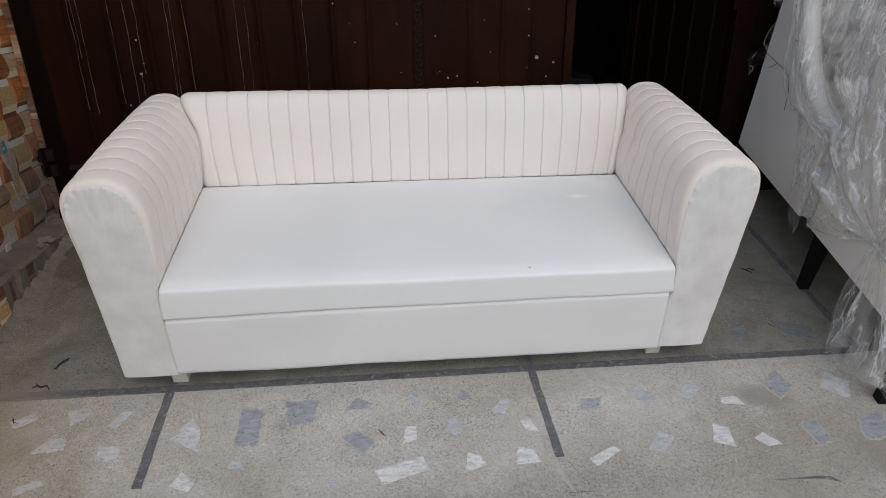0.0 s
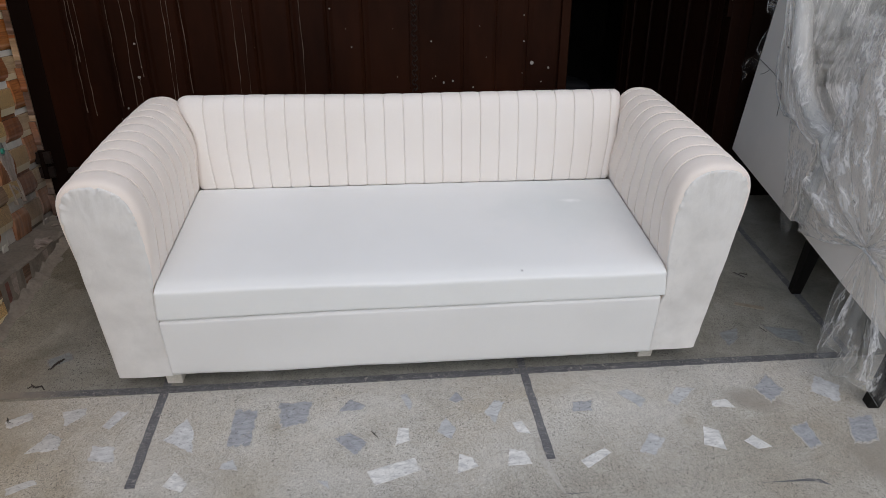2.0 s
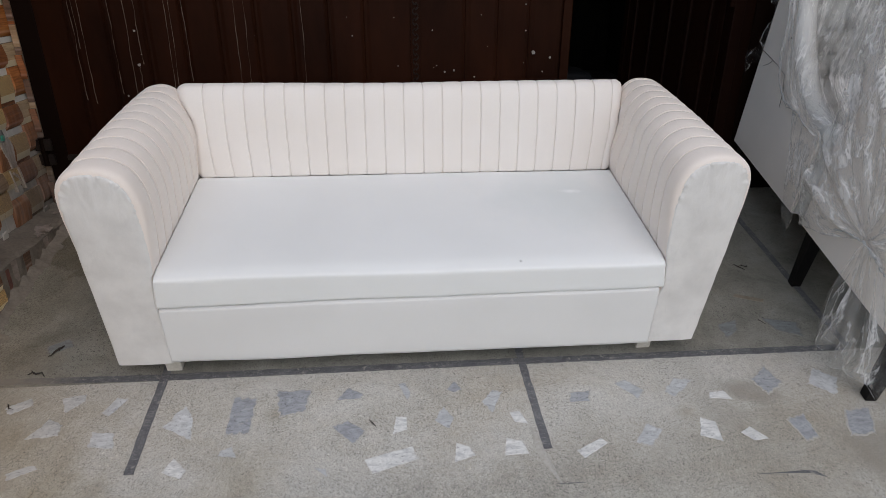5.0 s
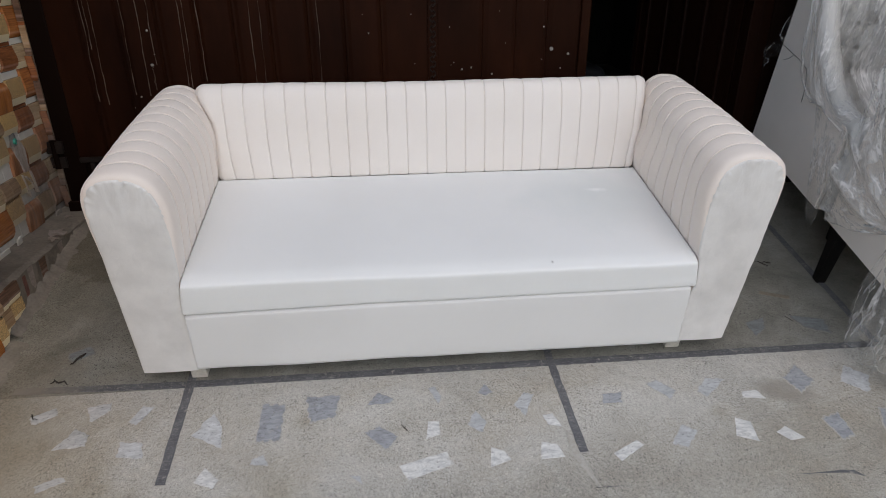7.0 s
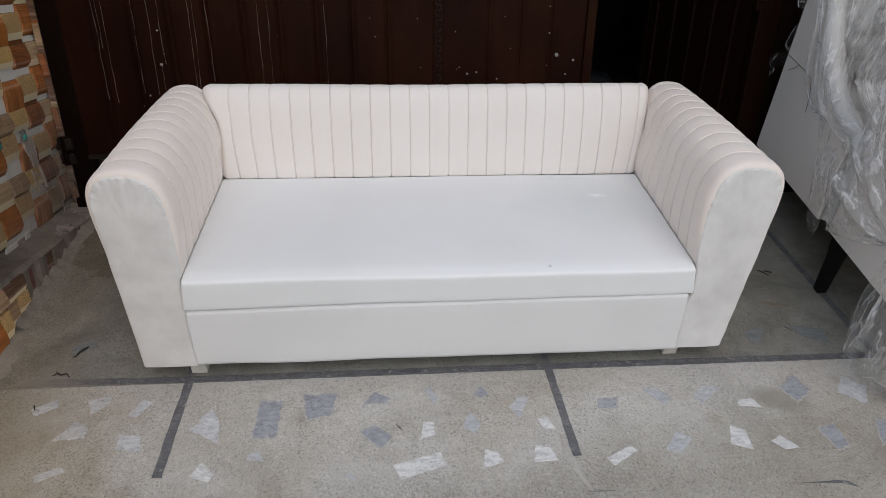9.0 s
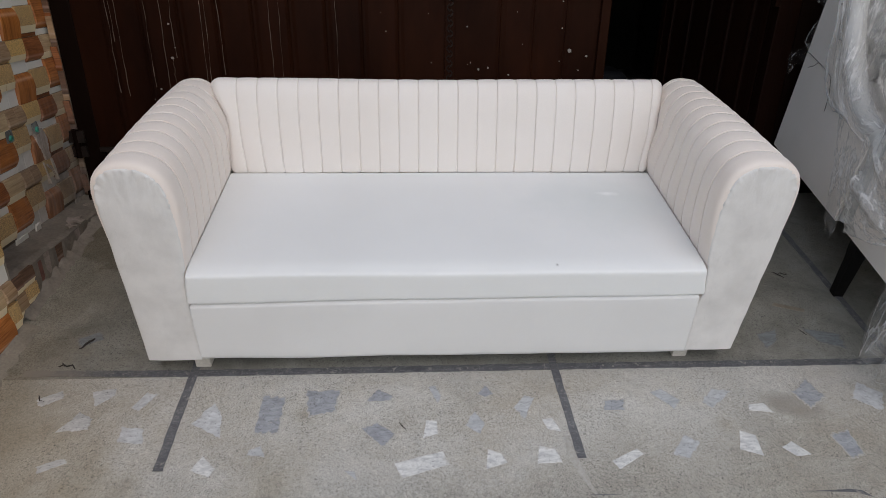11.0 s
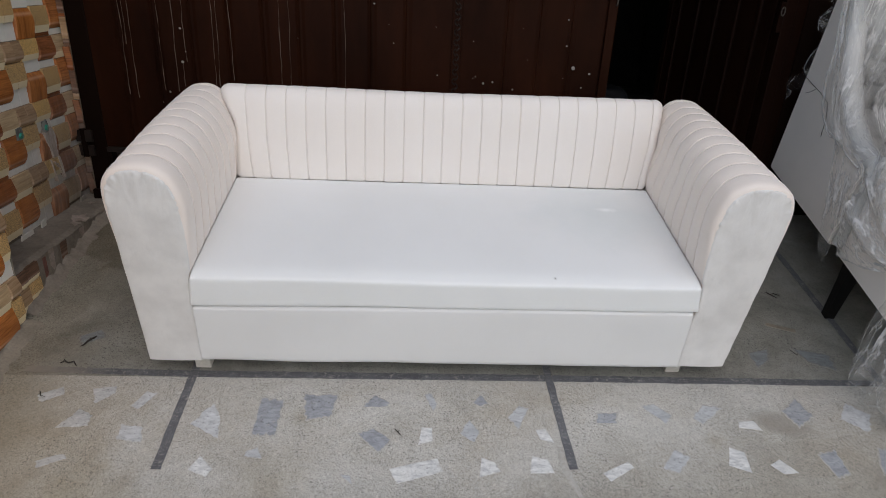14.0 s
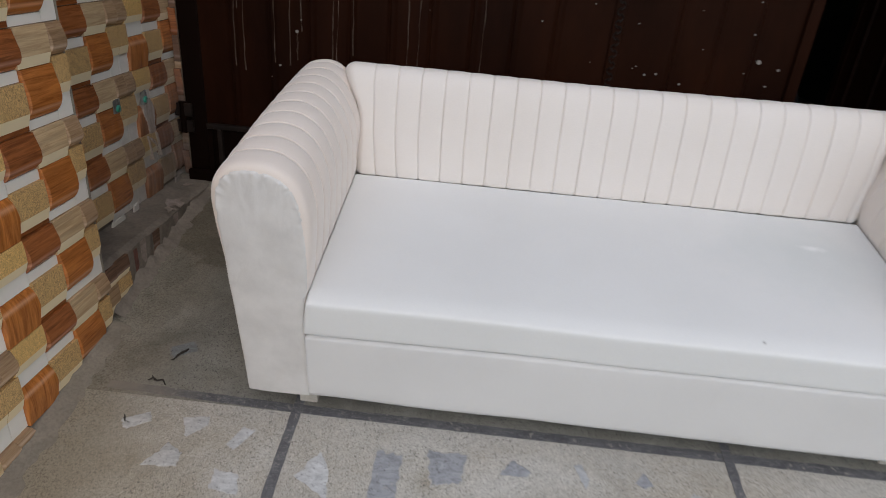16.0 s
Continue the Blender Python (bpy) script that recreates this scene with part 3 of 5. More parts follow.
def chip(x, y, w, d, turn, tone, seed, skew=0.0, taper_u=0.0, taper_v=0.0):
    """A flat broken piece of marble set in the paving: a rectangle, slanted by skew and narrowed by the tapers."""
    rng = random.Random(seed)
    pts = [(0.5 * w * u + skew * v + taper_u * u * v, 0.5 * d * v + taper_v * u * v) for u, v in ((-1, -1), (1, -1), (1, 1), (-1, 1))]
    # ragged sides, most on the soft slates
    rag = {"chip_white": 0.012, "chip_buried": 0.05, "chip_dusty": 0.055}.get(tone, 0.045)
    ragged = []
    for k, p in enumerate(pts):
        q = pts[(k + 1) % len(pts)]
        for k8 in range(8):
            f = k8 / 8
            ragged.append((p[0] + (q[0] - p[0]) * f + rng.uniform(-rag, rag) * w, p[1] + (q[1] - p[1]) * f + rng.uniform(-rag, rag) * d))
    pts = ragged
    c, s = math.cos(radians(turn)), math.sin(radians(turn))
    pts = [(c * u - s * v, s * u + c * v) for u, v in pts]
    rim = [(u * 1.0, v * 1.0) for u, v in pts]
    bm = bmesh.new()
    wear = bm.verts.layers.float.new("wear")
    rings = []
    for f, z, w in ((1.0, -0.004, 1.0), (1.0, 0.0012, 1.0), (0.84, 0.0018, 0.0)):
        ring = [bm.verts.new((u * f, v * f, z)) for u, v in rim]
        for p in ring:
            p[wear] = w
        rings.append(ring)
    n = len(rim)
    for a, b in zip(rings, rings[1:]):
        for k in range(n):
            bm.faces.new((a[k], a[(k + 1) % n], b[(k + 1) % n], b[k]))
    bm.faces.new(rings[-1])
    part("marble_chip", bm, M[tone], ground, m=RAMP @ pose(x, y, 0))


W, GY, PG, BL, FT, DU = "chip_white", "chip_grey", "chip_pale", "chip_blue", "chip_faint", "chip_dusty"
sliver([(1.84, -0.4840), (1.90, -0.4860), (1.96, -0.4885), (2.00, -0.492), (2.044, -0.508), (2.020, -0.486), (1.985, -0.4815), (1.93, -0.4835)])
sliver([(1.235, -0.4755), (1.28, -0.4775), (1.318, -0.4765), (1.28, -0.4750)])
chip(-0.423, -0.084, 0.036, 0.072, -55, PG, 1, 0.004, -0.001, -0.001)
chip(-0.258, -0.075, 0.066, 0.047, 26, PG, 2, 0.002, 0.002, -0.010)
chip(-0.127, -0.102, 0.033, 0.070, -18, PG, 3, 0.006, 0.002, 0.002)
chip(-0.295, -0.183, 0.069, 0.060, -10, PG, 4, 0.005, -0.010, -0.010)
chip(-0.120, -0.234, 0.072, 0.054, -7, PG, 5, -0.009, -0.004, -0.001)
chip(-0.313, -0.332, 0.024, 0.073, -57, PG, 6, 0.006, -0.001, 0.002)
chip(0.108, -0.181, 0.085, 0.076, -39, PG, 7, -0.019, -0.013, -0.008)
chip(0.128, -0.355, 0.063, 0.041, -33, W, 8, -0.003, -0.000, -0.006)
chip(0.265, -0.304, 0.045, 0.031, 4, GY, 9, -0.002, -0.006, 0.006)
chip(0.284, -0.165, 0.078, 0.153, -6, BL, 10, -0.007, 0.001, -0.004)
chip(0.443, -0.121, 0.102, 0.102, 6, BL, 11, 0.003, 0.008, -0.006)
chip(0.633, -0.105, 0.070, 0.042, -13, BL, 12, 0.008, -0.004, -0.009)
chip(0.808, -0.092, 0.027, 0.055, 51, FT, 13, 0.015, -0.004, -0.007)
chip(0.972, -0.095, 0.036, 0.040, -48, BL, 14, -0.000, 0.004, -0.005)
chip(1.093, -0.150, 0.045, 0.078, -52, GY, 15, -0.014, -0.008, 0.006)
chip(0.931, -0.219, 0.056, 0.052, -48, FT, 16, -0.009, 0.001, -0.005)
chip(0.630, -0.248, 0.057, 0.086, 36, BL, 17, -0.009, -0.002, -0.007)
chip(0.789, -0.233, 0.040, 0.056, 10, W, 18, 0.008, -0.004, -0.004)
chip(0.760, -0.361, 0.052, 0.145, -66, W, 19, 0.010, -0.002, -0.002)
chip(0.556, -0.391, 0.028, 0.020, -20, GY, 20, -0.013, 0.004, 0.004)
chip(0.978, -0.348, 0.052, 0.050, 2, W, 21, 0.000, -0.007, -0.009)
chip(1.138, -0.341, 0.061, 0.054, -5, W, 22, -0.002, -0.006, -0.004)
chip(1.165, -0.229, 0.038, 0.043, -5, W, 23, -0.009, -0.003, 0.004)
chip(1.375, -0.359, 0.029, 0.096, -55, W, 24, 0.006, -0.002, 0.001)
chip(1.565, -0.327, 0.052, 0.088, -27, GY, 25, 0.012, 0.001, -0.003)
chip(1.768, -0.315, 0.057, 0.072, -24, W, 26, -0.006, -0.005, -0.001)
chip(1.898, -0.345, 0.045, 0.049, 16, W, 27, -0.011, -0.001, 0.004)
chip(1.568, -0.132, 0.044, 0.082, 30, FT, 28, -0.009, -0.001, -0.004)
chip(1.728, -0.136, 0.052, 0.090, -22, GY, 29, 0.023, 0.008, 0.008)
chip(1.858, -0.182, 0.064, 0.031, -3, W, 30, -0.003, -0.006, 0.004)
chip(2.052, -0.130, 0.096, 0.080, 33, DU, 31, 0.006, 0.003, 0.001)
chip(2.253, -0.145, 0.084, 0.086, -39, PG, 32, -0.002, -0.002, -0.002)
chip(2.074, -0.330, 0.060, 0.094, 14, DU, 33, 0.007, 0.005, 0.000)
chip(2.272, -0.318, 0.094, 0.102, 5, DU, 34, 0.027, -0.000, 0.001)
chip(1.386, -0.160, 0.072, 0.045, 2, DU, 35, 0.006, 0.001, -0.000)
chip(2.204, 0.301, 0.112, 0.021, -21, "mortar", 36, 0.004)
chip(2.044, 0.134, 0.085, 0.060, 25, "chip_buried", 37, 0.02, 0.008, -0.006)
chip(2.258, 0.131, 0.125, 0.072, -20, "chip_buried", 38, -0.02, 0.01, 0.006)
chip(-0.405, 0.185, 0.080, 0.050, 30, "chip_buried", 40)
chip(-0.30, 0.55, 0.080, 0.050, 10, "chip_buried", 41)

# ---------------------------------------------------------------- tiled wall
NEAR_X, DEEP_X, LEDGE_X = -0.665, -0.828, -0.690
EDGE_Y, LEDGE_Z = 0.252, 0.240

bm = box(-1.0, NEAR_X - 0.0105, -1.25, EDGE_Y, -1.0, 1.5)
wall_near = tagged(part("wall_left_front", bm, M["grout"]), "wall clad in wood, cork and white relief tiles", "wall", kind="structure")
bm = box(-1.2, DEEP_X - 0.0105, EDGE_Y + 0.002, 1.85, -0.3, 2.4)
wall_deep = tagged(part("wall_left_recess", bm, M["grout"]), "set-back wall clad in wood, cork and white tiles", "wall", kind="structure")


def ledge_skin():
    rng = random.Random(5)
    rows = []
    for k in range(31):
        y = EDGE_Y + 0.002 + 0.031 * k
        e = rng.uniform(-0.003, 0.002)
        lip = rng.uniform(-0.003, 0.002)
        rows.append([(DEEP_X - 0.01, y, -0.1), (DEEP_X - 0.01, y, LEDGE_Z + 0.004), (-0.775, y, LEDGE_Z + rng.uniform(-0.0015, 0.0015)),
                     (LEDGE_X - 0.02, y, LEDGE_Z + rng.uniform(-0.002, 0.0015)), (LEDGE_X + e, y, LEDGE_Z - 0.012 + lip), (LEDGE_X, y, ground_z(y) - 0.06)])
    bm = grid(rows, flip=True)
    return bm


ledge = tagged(part("ledge", ledge_skin(), M["cement"]), "low worn cement ledge along the tiled wall", "ledge", kind="structure")


def tile_piece(width, height, kind, flat=False):
    """One raised block of the tiles. Its profile runs up the wall, depth towards the room."""
    if kind == "round":
        prof = [(0.0, 0.000), (0.0, 0.003), (0.05, 0.008), (0.12, 0.0125), (0.20, 0.0155), (0.30, 0.017), (0.5, 0.0172), (1.0, 0.012), (1.0, 0.0)]
        cream = ()
    elif kind == "crown":
        prof = [(0.0, 0.000), (0.0, 0.012), (0.5, 0.0172), (0.70, 0.017), (0.80, 0.0155), (0.88, 0.0125), (0.95, 0.008), (1.0, 0.003), (1.0, 0.0)]
        cream = ()
    elif kind == "chamfer":
        prof = [(0.0, 0.000), (0.0, 0.0115), (0.27, 0.0138), (0.6, 0.0138), (1.0, 0.0118), (1.0, 0.0)]
        cream = (1,)
    else:
        prof = [(0.0, 0.0), (0.0, 0.003), (1.0, 0.003), (1.0, 0.0)]
        cream = ()
    bm = bmesh.new()
    bow = {"round": 0.011, "crown": 0.009}.get(kind, 0.0)
    rows = []
    for z, d in prof:
        s = -0.3 * bow + bow * math.sin(math.pi * min(1, max(0, 1 - (1 - z) ** 1.5)))
        if kind == "chamfer":
            s = -0.010 * max(0.0, (0.27 - z) / 0.27)
        rows.append([(d, s, z * height), (d, width + s, z * height)])
    grid(rows, flip=True, bm=bm)
    bm.faces.ensure_lookup_table()
    for k in cream:
        bm.faces[k].material_index = 1
    vs = list(bm.verts)
    bm.faces.new([v for v in vs[0::2]])
    bm.faces.new([v for v in vs[1::2]][::-1])
    return bm


PIECES = {}


def piece_mesh(kind, mat, w, h):
    key = (kind, mat, round(w, 4), round(h, 4))
    if key not in PIECES:
        PIECES[key] = mesh_of("tile", tile_piece(w, h, kind, kind == "flat"), M[mat], M["tile_cream"])
    return PIECES[key]


COL, ROW, GAP = 0.1188, 0.245, 0.0018
# A column's blocks from the joint down: kind, material, height, whether a joint halves it
COLUMNS = {
    "A": [("chamfer", "tile_light", 0.096, 0), ("round", "tile_orange", 0.124, 0), ("flat", "tile_white", 0.025, 0)],
    "B": [("round", "tile_taupe", 0.082, 1), ("chamfer", "tile_cork", 0.096, 1), ("flat", "tile_white", 0.067, 1)],
    "C": [("chamfer", "tile_gold", 0.082, 0), ("flat", "tile_white", 0.048, 0), ("crown", "tile_rust", 0.115, 0)],
    "D": [("round", "tile_brown", 0.095, 0), ("flat", "tile_white", 0.030, 0), ("chamfer", "tile_cork", 0.104, 0), ("flat", "tile_brown", 0.016, 0)],
}


def tile_wall(parent, x, y_a, y0, y1, z_top, z_low):
    """Blocks between y0 and y1 from z_top down to z_low(y); y_a is where a column A begins."""
    first = math.floor((y0 - y_a) / COL) - 1
    for c in range(first, first + 2 + int((y1 - y0) / COL) + 2):
        kind_col = "ABCD"[c % 4]
        ya, yb = y_a + c * COL, y_a + (c + 1) * COL
        for r in range(-4, 12):
            z = 0.245 * r + 0.245
            for kind, mat, h, halved in COLUMNS[kind_col]:
                spans = [(ya, (ya + yb) / 2), ((ya + yb) / 2, yb)] if halved else [(ya, yb)]
                for a, b in spans:
                    a, b = max(a + GAP / 2, y0), min(b - GAP / 2, y1)
                    if b - a < 0.012:
                        continue
                    lo, hi = z - h + GAP / 2, z - GAP / 2
                    floor = z_low((a + b) / 2)
                    if hi > z_top or hi < floor + 0.02:
                        continue
                    lo = max(lo, floor)
                    ob = new("tile", piece_mesh(kind, mat, b - a, hi - lo))
                    ob.parent = parent
                    ob.location = (x - 0.0105, a, lo)
                z -= h


tile_wall(wall_near, NEAR_X, 0.072, -0.80, EDGE_Y, 1.30, lambda y: ground_z(y) + 0.005)
tile_wall(wall_deep, DEEP_X, 0.600, EDGE_Y + 0.003, 1.30, 1.30, lambda y: max(LEDGE_Z + 0.004, ground_z(y)))
bm = box(NEAR_X - 0.010, NEAR_X - 0.0045, EDGE_Y + 0.0005, EDGE_Y + 0.0035, 0.06, 1.5)
part("edge_trim", bm, M["mortar"], wall_near, "thin raw tile edge")


def jamb():
    """The narrow tiled return beside the gate."""
    wall = tagged(part("wall_jamb", box(-0.8200, -0.7925, 1.150, 1.26, 0.20, 2.35), M["grout"]), "narrow tiled return beside the gate", "wall", kind="structure")
    mats = ("tile_brown", "tile_muddy", "tile_taupe", "tile_brown", "tile_muddy", "tile_brown", "tile_taupe", "tile_muddy")
    heights = (0.105, 0.03, 0.092, 0.016, 0.096, 0.108, 0.028, 0.10)
    z, k = LEDGE_Z + 0.01, 0
    while z < 1.3:
        h = heights[k % 8]
        ob = new("tile", piece_mesh("flat" if h < 0.04 or k % 8 in (2, 4, 7) else "round", mats[k % 8], 0.0265, h - GAP))
        ob.parent = wall
        ob.matrix_basis = pose(-0.8195, 1.1495, z, 0, 0, -90)
        z += h
        k += 1


jamb()


def ledge_tiles():
    """What is left of the tiles on the face of the ledge: whole blocks near the corner, scraped stumps further on."""
    rng = random.Random(9)
    y, k = EDGE_Y + 0.006, 0
    whole = ("tile_taupe", "tile_muddy", "tile_cork", "tile_muddy")
    while y < 0.92:
        w = rng.uniform(0.05, 0.10)
        z0, z1 = ground_z(y) + rng.uniform(0.012, 0.03), LEDGE_Z - rng.uniform(0.010, 0.03)
        if z1 - z0 > 0.03:
            zm = z0 + (z1 - z0) * rng.uniform(0.4, 0.6)
            for a, b in ([(z0, zm - 0.002), (zm, z1)] if z1 - z0 > 0.11 else [(z0, z1)]):
                mat = whole[k % 4] if y < 0.42 else ("tile_muddy", "scraped_tile", "plaster")[k % 3]
                ob = new("tile", piece_mesh("chamfer" if y < 0.42 else "flat", mat, w, b - a))
                ob.parent = ledge
                ob.location = (LEDGE_X - 0.004, y, a)
                k += 1
        y += w + rng.uniform(0.002, 0.03)


ledge_tiles()


def flake(y, x, turn, w, d, mat):
    """A thin broken flake of old plaster lying on the ledge."""
    rng = random.Random(int(1000 * y))
    ring = [(0.5 * w * u * rng.uniform(0.7, 1.15), 0.5 * d * v * rng.uniform(0.7, 1.15)) for u, v in ((-1, -0.2), (-0.5, -0.9), (0.2, -0.5), (0.9, -1), (1, -0.1), (0.5, 0.3), (0.7, 1), (-0.1, 0.6), (-0.7, 0.9))]
    tagged(part("plaster_flake", prism(ring, 0.0025, 0.006), M[mat], m=pose(x, y, LEDGE_Z, 1.5, 3, turn)), "thin broken flake of pale plaster lying on the ledge", "flake", "plaster flakes")


flake(0.825, -0.722, 20, 0.075, 0.10, "plaster")
flake(0.76, -0.712, -30, 0.05, 0.035, "plaster")
flake(1.02, -0.760, 75, 0.04, 0.03, "plaster")


def cement_fillet():
    """Rough mortar along the foot of the wall."""
    rng = random.Random(3)
    rows = []
    for k in range(66):
        y = -1.25 + 0.0231 * k
        z = ground_z(y)
        a, b = rng.uniform(0.012, 0.03), rng.uniform(0.03, 0.06)
        rows.append([(NEAR_X - 0.01, y, z + a), (NEAR_X + 0.012, y, z + a * 0.75), (NEAR_X + b * 0.6, y, z + 0.010), (NEAR_X + b + 0.02, y, z - 0.004)])
    return grid(rows, flip=True)


def ledge_fillet():
    """Rough mortar dropped along the foot of the ledge."""
    rng = random.Random(14)
    rows = []
    for k in range(46):
        y = EDGE_Y + 0.03 + 0.0172 * k
        z = ground_z(y)
        room = max(0.004, min(0.045, LEDGE_Z - z - 0.012))
        a, b = room * rng.uniform(0.35, 0.9), rng.uniform(0.022, 0.05)
        rows.append([(LEDGE_X - 0.008, y, z + a), (LEDGE_X + 0.006 + 0.2 * b, y, z + 0.8 * a), (LEDGE_X + 0.6 * b, y, z + 0.25 * a + rng.uniform(0, 0.004)), (LEDGE_X + b + 0.014, y, z - 0.004)])
    return grid(rows, flip=True)


tagged(part("trim_ledge_mortar", ledge_fillet(), M["cement"], smooth=True), "rough dropped mortar along the foot of the ledge", "mortar", kind="structure")


def tile_scrap(y, wide, high, lean, seed):
    """A broken white strip of tile standing on the ledge against the wall."""
    rng = random.Random(seed)
    ring = [(0.0, 0.0), (wide, 0.0), (wide * rng.uniform(0.94, 1.0), high * rng.uniform(0.7, 1.0)), (wide * 0.6, high), (wide * 0.3, high * rng.uniform(0.7, 0.9)), (0.004, high)]
    m = Matrix(((0, 0, 1, DEEP_X + 0.009), (1, 0, 0, y), (0, 1, 0, LEDGE_Z + 0.003), (0, 0, 0, 1)))
    part("tile_scrap", prism(ring, 0.0, 0.006), M["tile_white"], ledge, "broken white tile strip", m @ pose(0, 0, 0, lean))


tile_scrap(0.555, 0.085, 0.020, 6, 1)
tile_scrap(0.700, 0.035, 0.030, 4, 2)
tile_scrap(1.035, 0.050, 0.022, 5, 3)

tagged(part("trim_mortar", cement_fillet(), M["mortar"], smooth=True), "rough mortar fillet along the tiled wall", "mortar", kind="structure")


def pipe_stub(y, z, tilt):
    e = thing("pipe_stub", "teal plastic pipe end in a broken hole in the tiles", "pipe", pose(DEEP_X + 0.002, y, z, 0, 0, 0), "pipe ends")
    rng = random.Random(int(100 * y))
    ring = [(0.021 * u * rng.uniform(0.85, 1.1), 0.026 * v * rng.uniform(0.85, 1.1)) for u, v in ((-1, -0.9), (0, -1.05), (1, -0.9), (1.05, 0), (0.9, 0.95), (0, 1.0), (-0.95, 0.9), (-1.05, 0.1))]
    bm = prism(ring, 0, 0.0035)
    part("broken_hole", bm, M["hole"], e, "dark broken socket", pose(0.004, 0, 0, 90, 0, 90))
    bm = tube([(0.006, 0, -0.006), (0.011, 0.001, -0.007), (0.015, 0.002, -0.008)], 0.012, 12)
    part("pipe", bm, M["teal"], e, "teal plastic pipe end", pose(0, 0, 0, tilt), smooth=True)


pipe_stub(0.700, 0.640, 0)
pipe_stub(0.880, 0.632, 20)


def plaster_patch(y, top, low, wide, seed):
    """Wet plaster dragged down over the tiles, with a ragged outline and a tail of runs."""
    rng = random.Random(seed)
    n = 22
    left, right = [], []
    for i in range(n + 1):
        t = i / n
        w = wide * (0.62 + 0.38 * math.sin(math.pi * min(1.0, t * 1.4))) * (1.0 if t < 0.75 else 1.0 - 0.7 * (t - 0.75))
        z = top + (low - top) * t
        left.append((y + 0.02 * t - 0.5 * w + rng.uniform(-0.035, 0.035) * wide, z))
        right.append((y + 0.02 * t + 0.5 * w + rng.uniform(-0.035, 0.035) * wide, z))
    bm = prism(left + right[::-1], 0.0, 0.0185 + 0.0006 * rng.random())
    part("plaster_smear", bm, M["dragged"], wall_deep, "pale plaster smear", Matrix(((0, 0, 1, DEEP_X - 0.0095), (1, 0, 0, 0), (0, 1, 0, 0), (0, 0, 0, 1))))


plaster_patch(0.900, 0.622, 0.490, 0.074, 12)
for k in range(4):
    plaster_patch(0.880 + 0.021 * k, 0.485 - 0.012 * (k % 3), 0.385 + 0.03 * ((k * 5) % 3), 0.006 + 0.005 * (k % 2), 40 + k)

# ---------------------------------------------------------------- gate
GATE_Y, GATE_LOW, GATE_TOP = 1.15, 0.249, 2.35


def ribbed_sheet(x0, x1, ribs, low, top):
    """Sheet steel with narrow pressed grooves."""
    prof = [(x0, 0.0)]
    for r in ribs:
        prof += [(r - 0.022, 0.0), (r - 0.010, -0.005), (r - 0.004, 0.004), (r + 0.004, 0.005), (r + 0.020, 0.0)]
    prof.append((x1, 0.0))
    zs = [low + (top - low) * k / 16 for k in range(17)]
    rng = random.Random(4)
    rows = []
    for z in zs:
        rows.append([(x, y + 0.0012 * math.sin(3.1 * z + 9 * x), z) for x, y in prof])
    bm = grid(rows)
    back = grid([[(x, y + 0.03, z) for x, y in prof] for z in (low, top)], flip=True, bm=bm)
    return bm


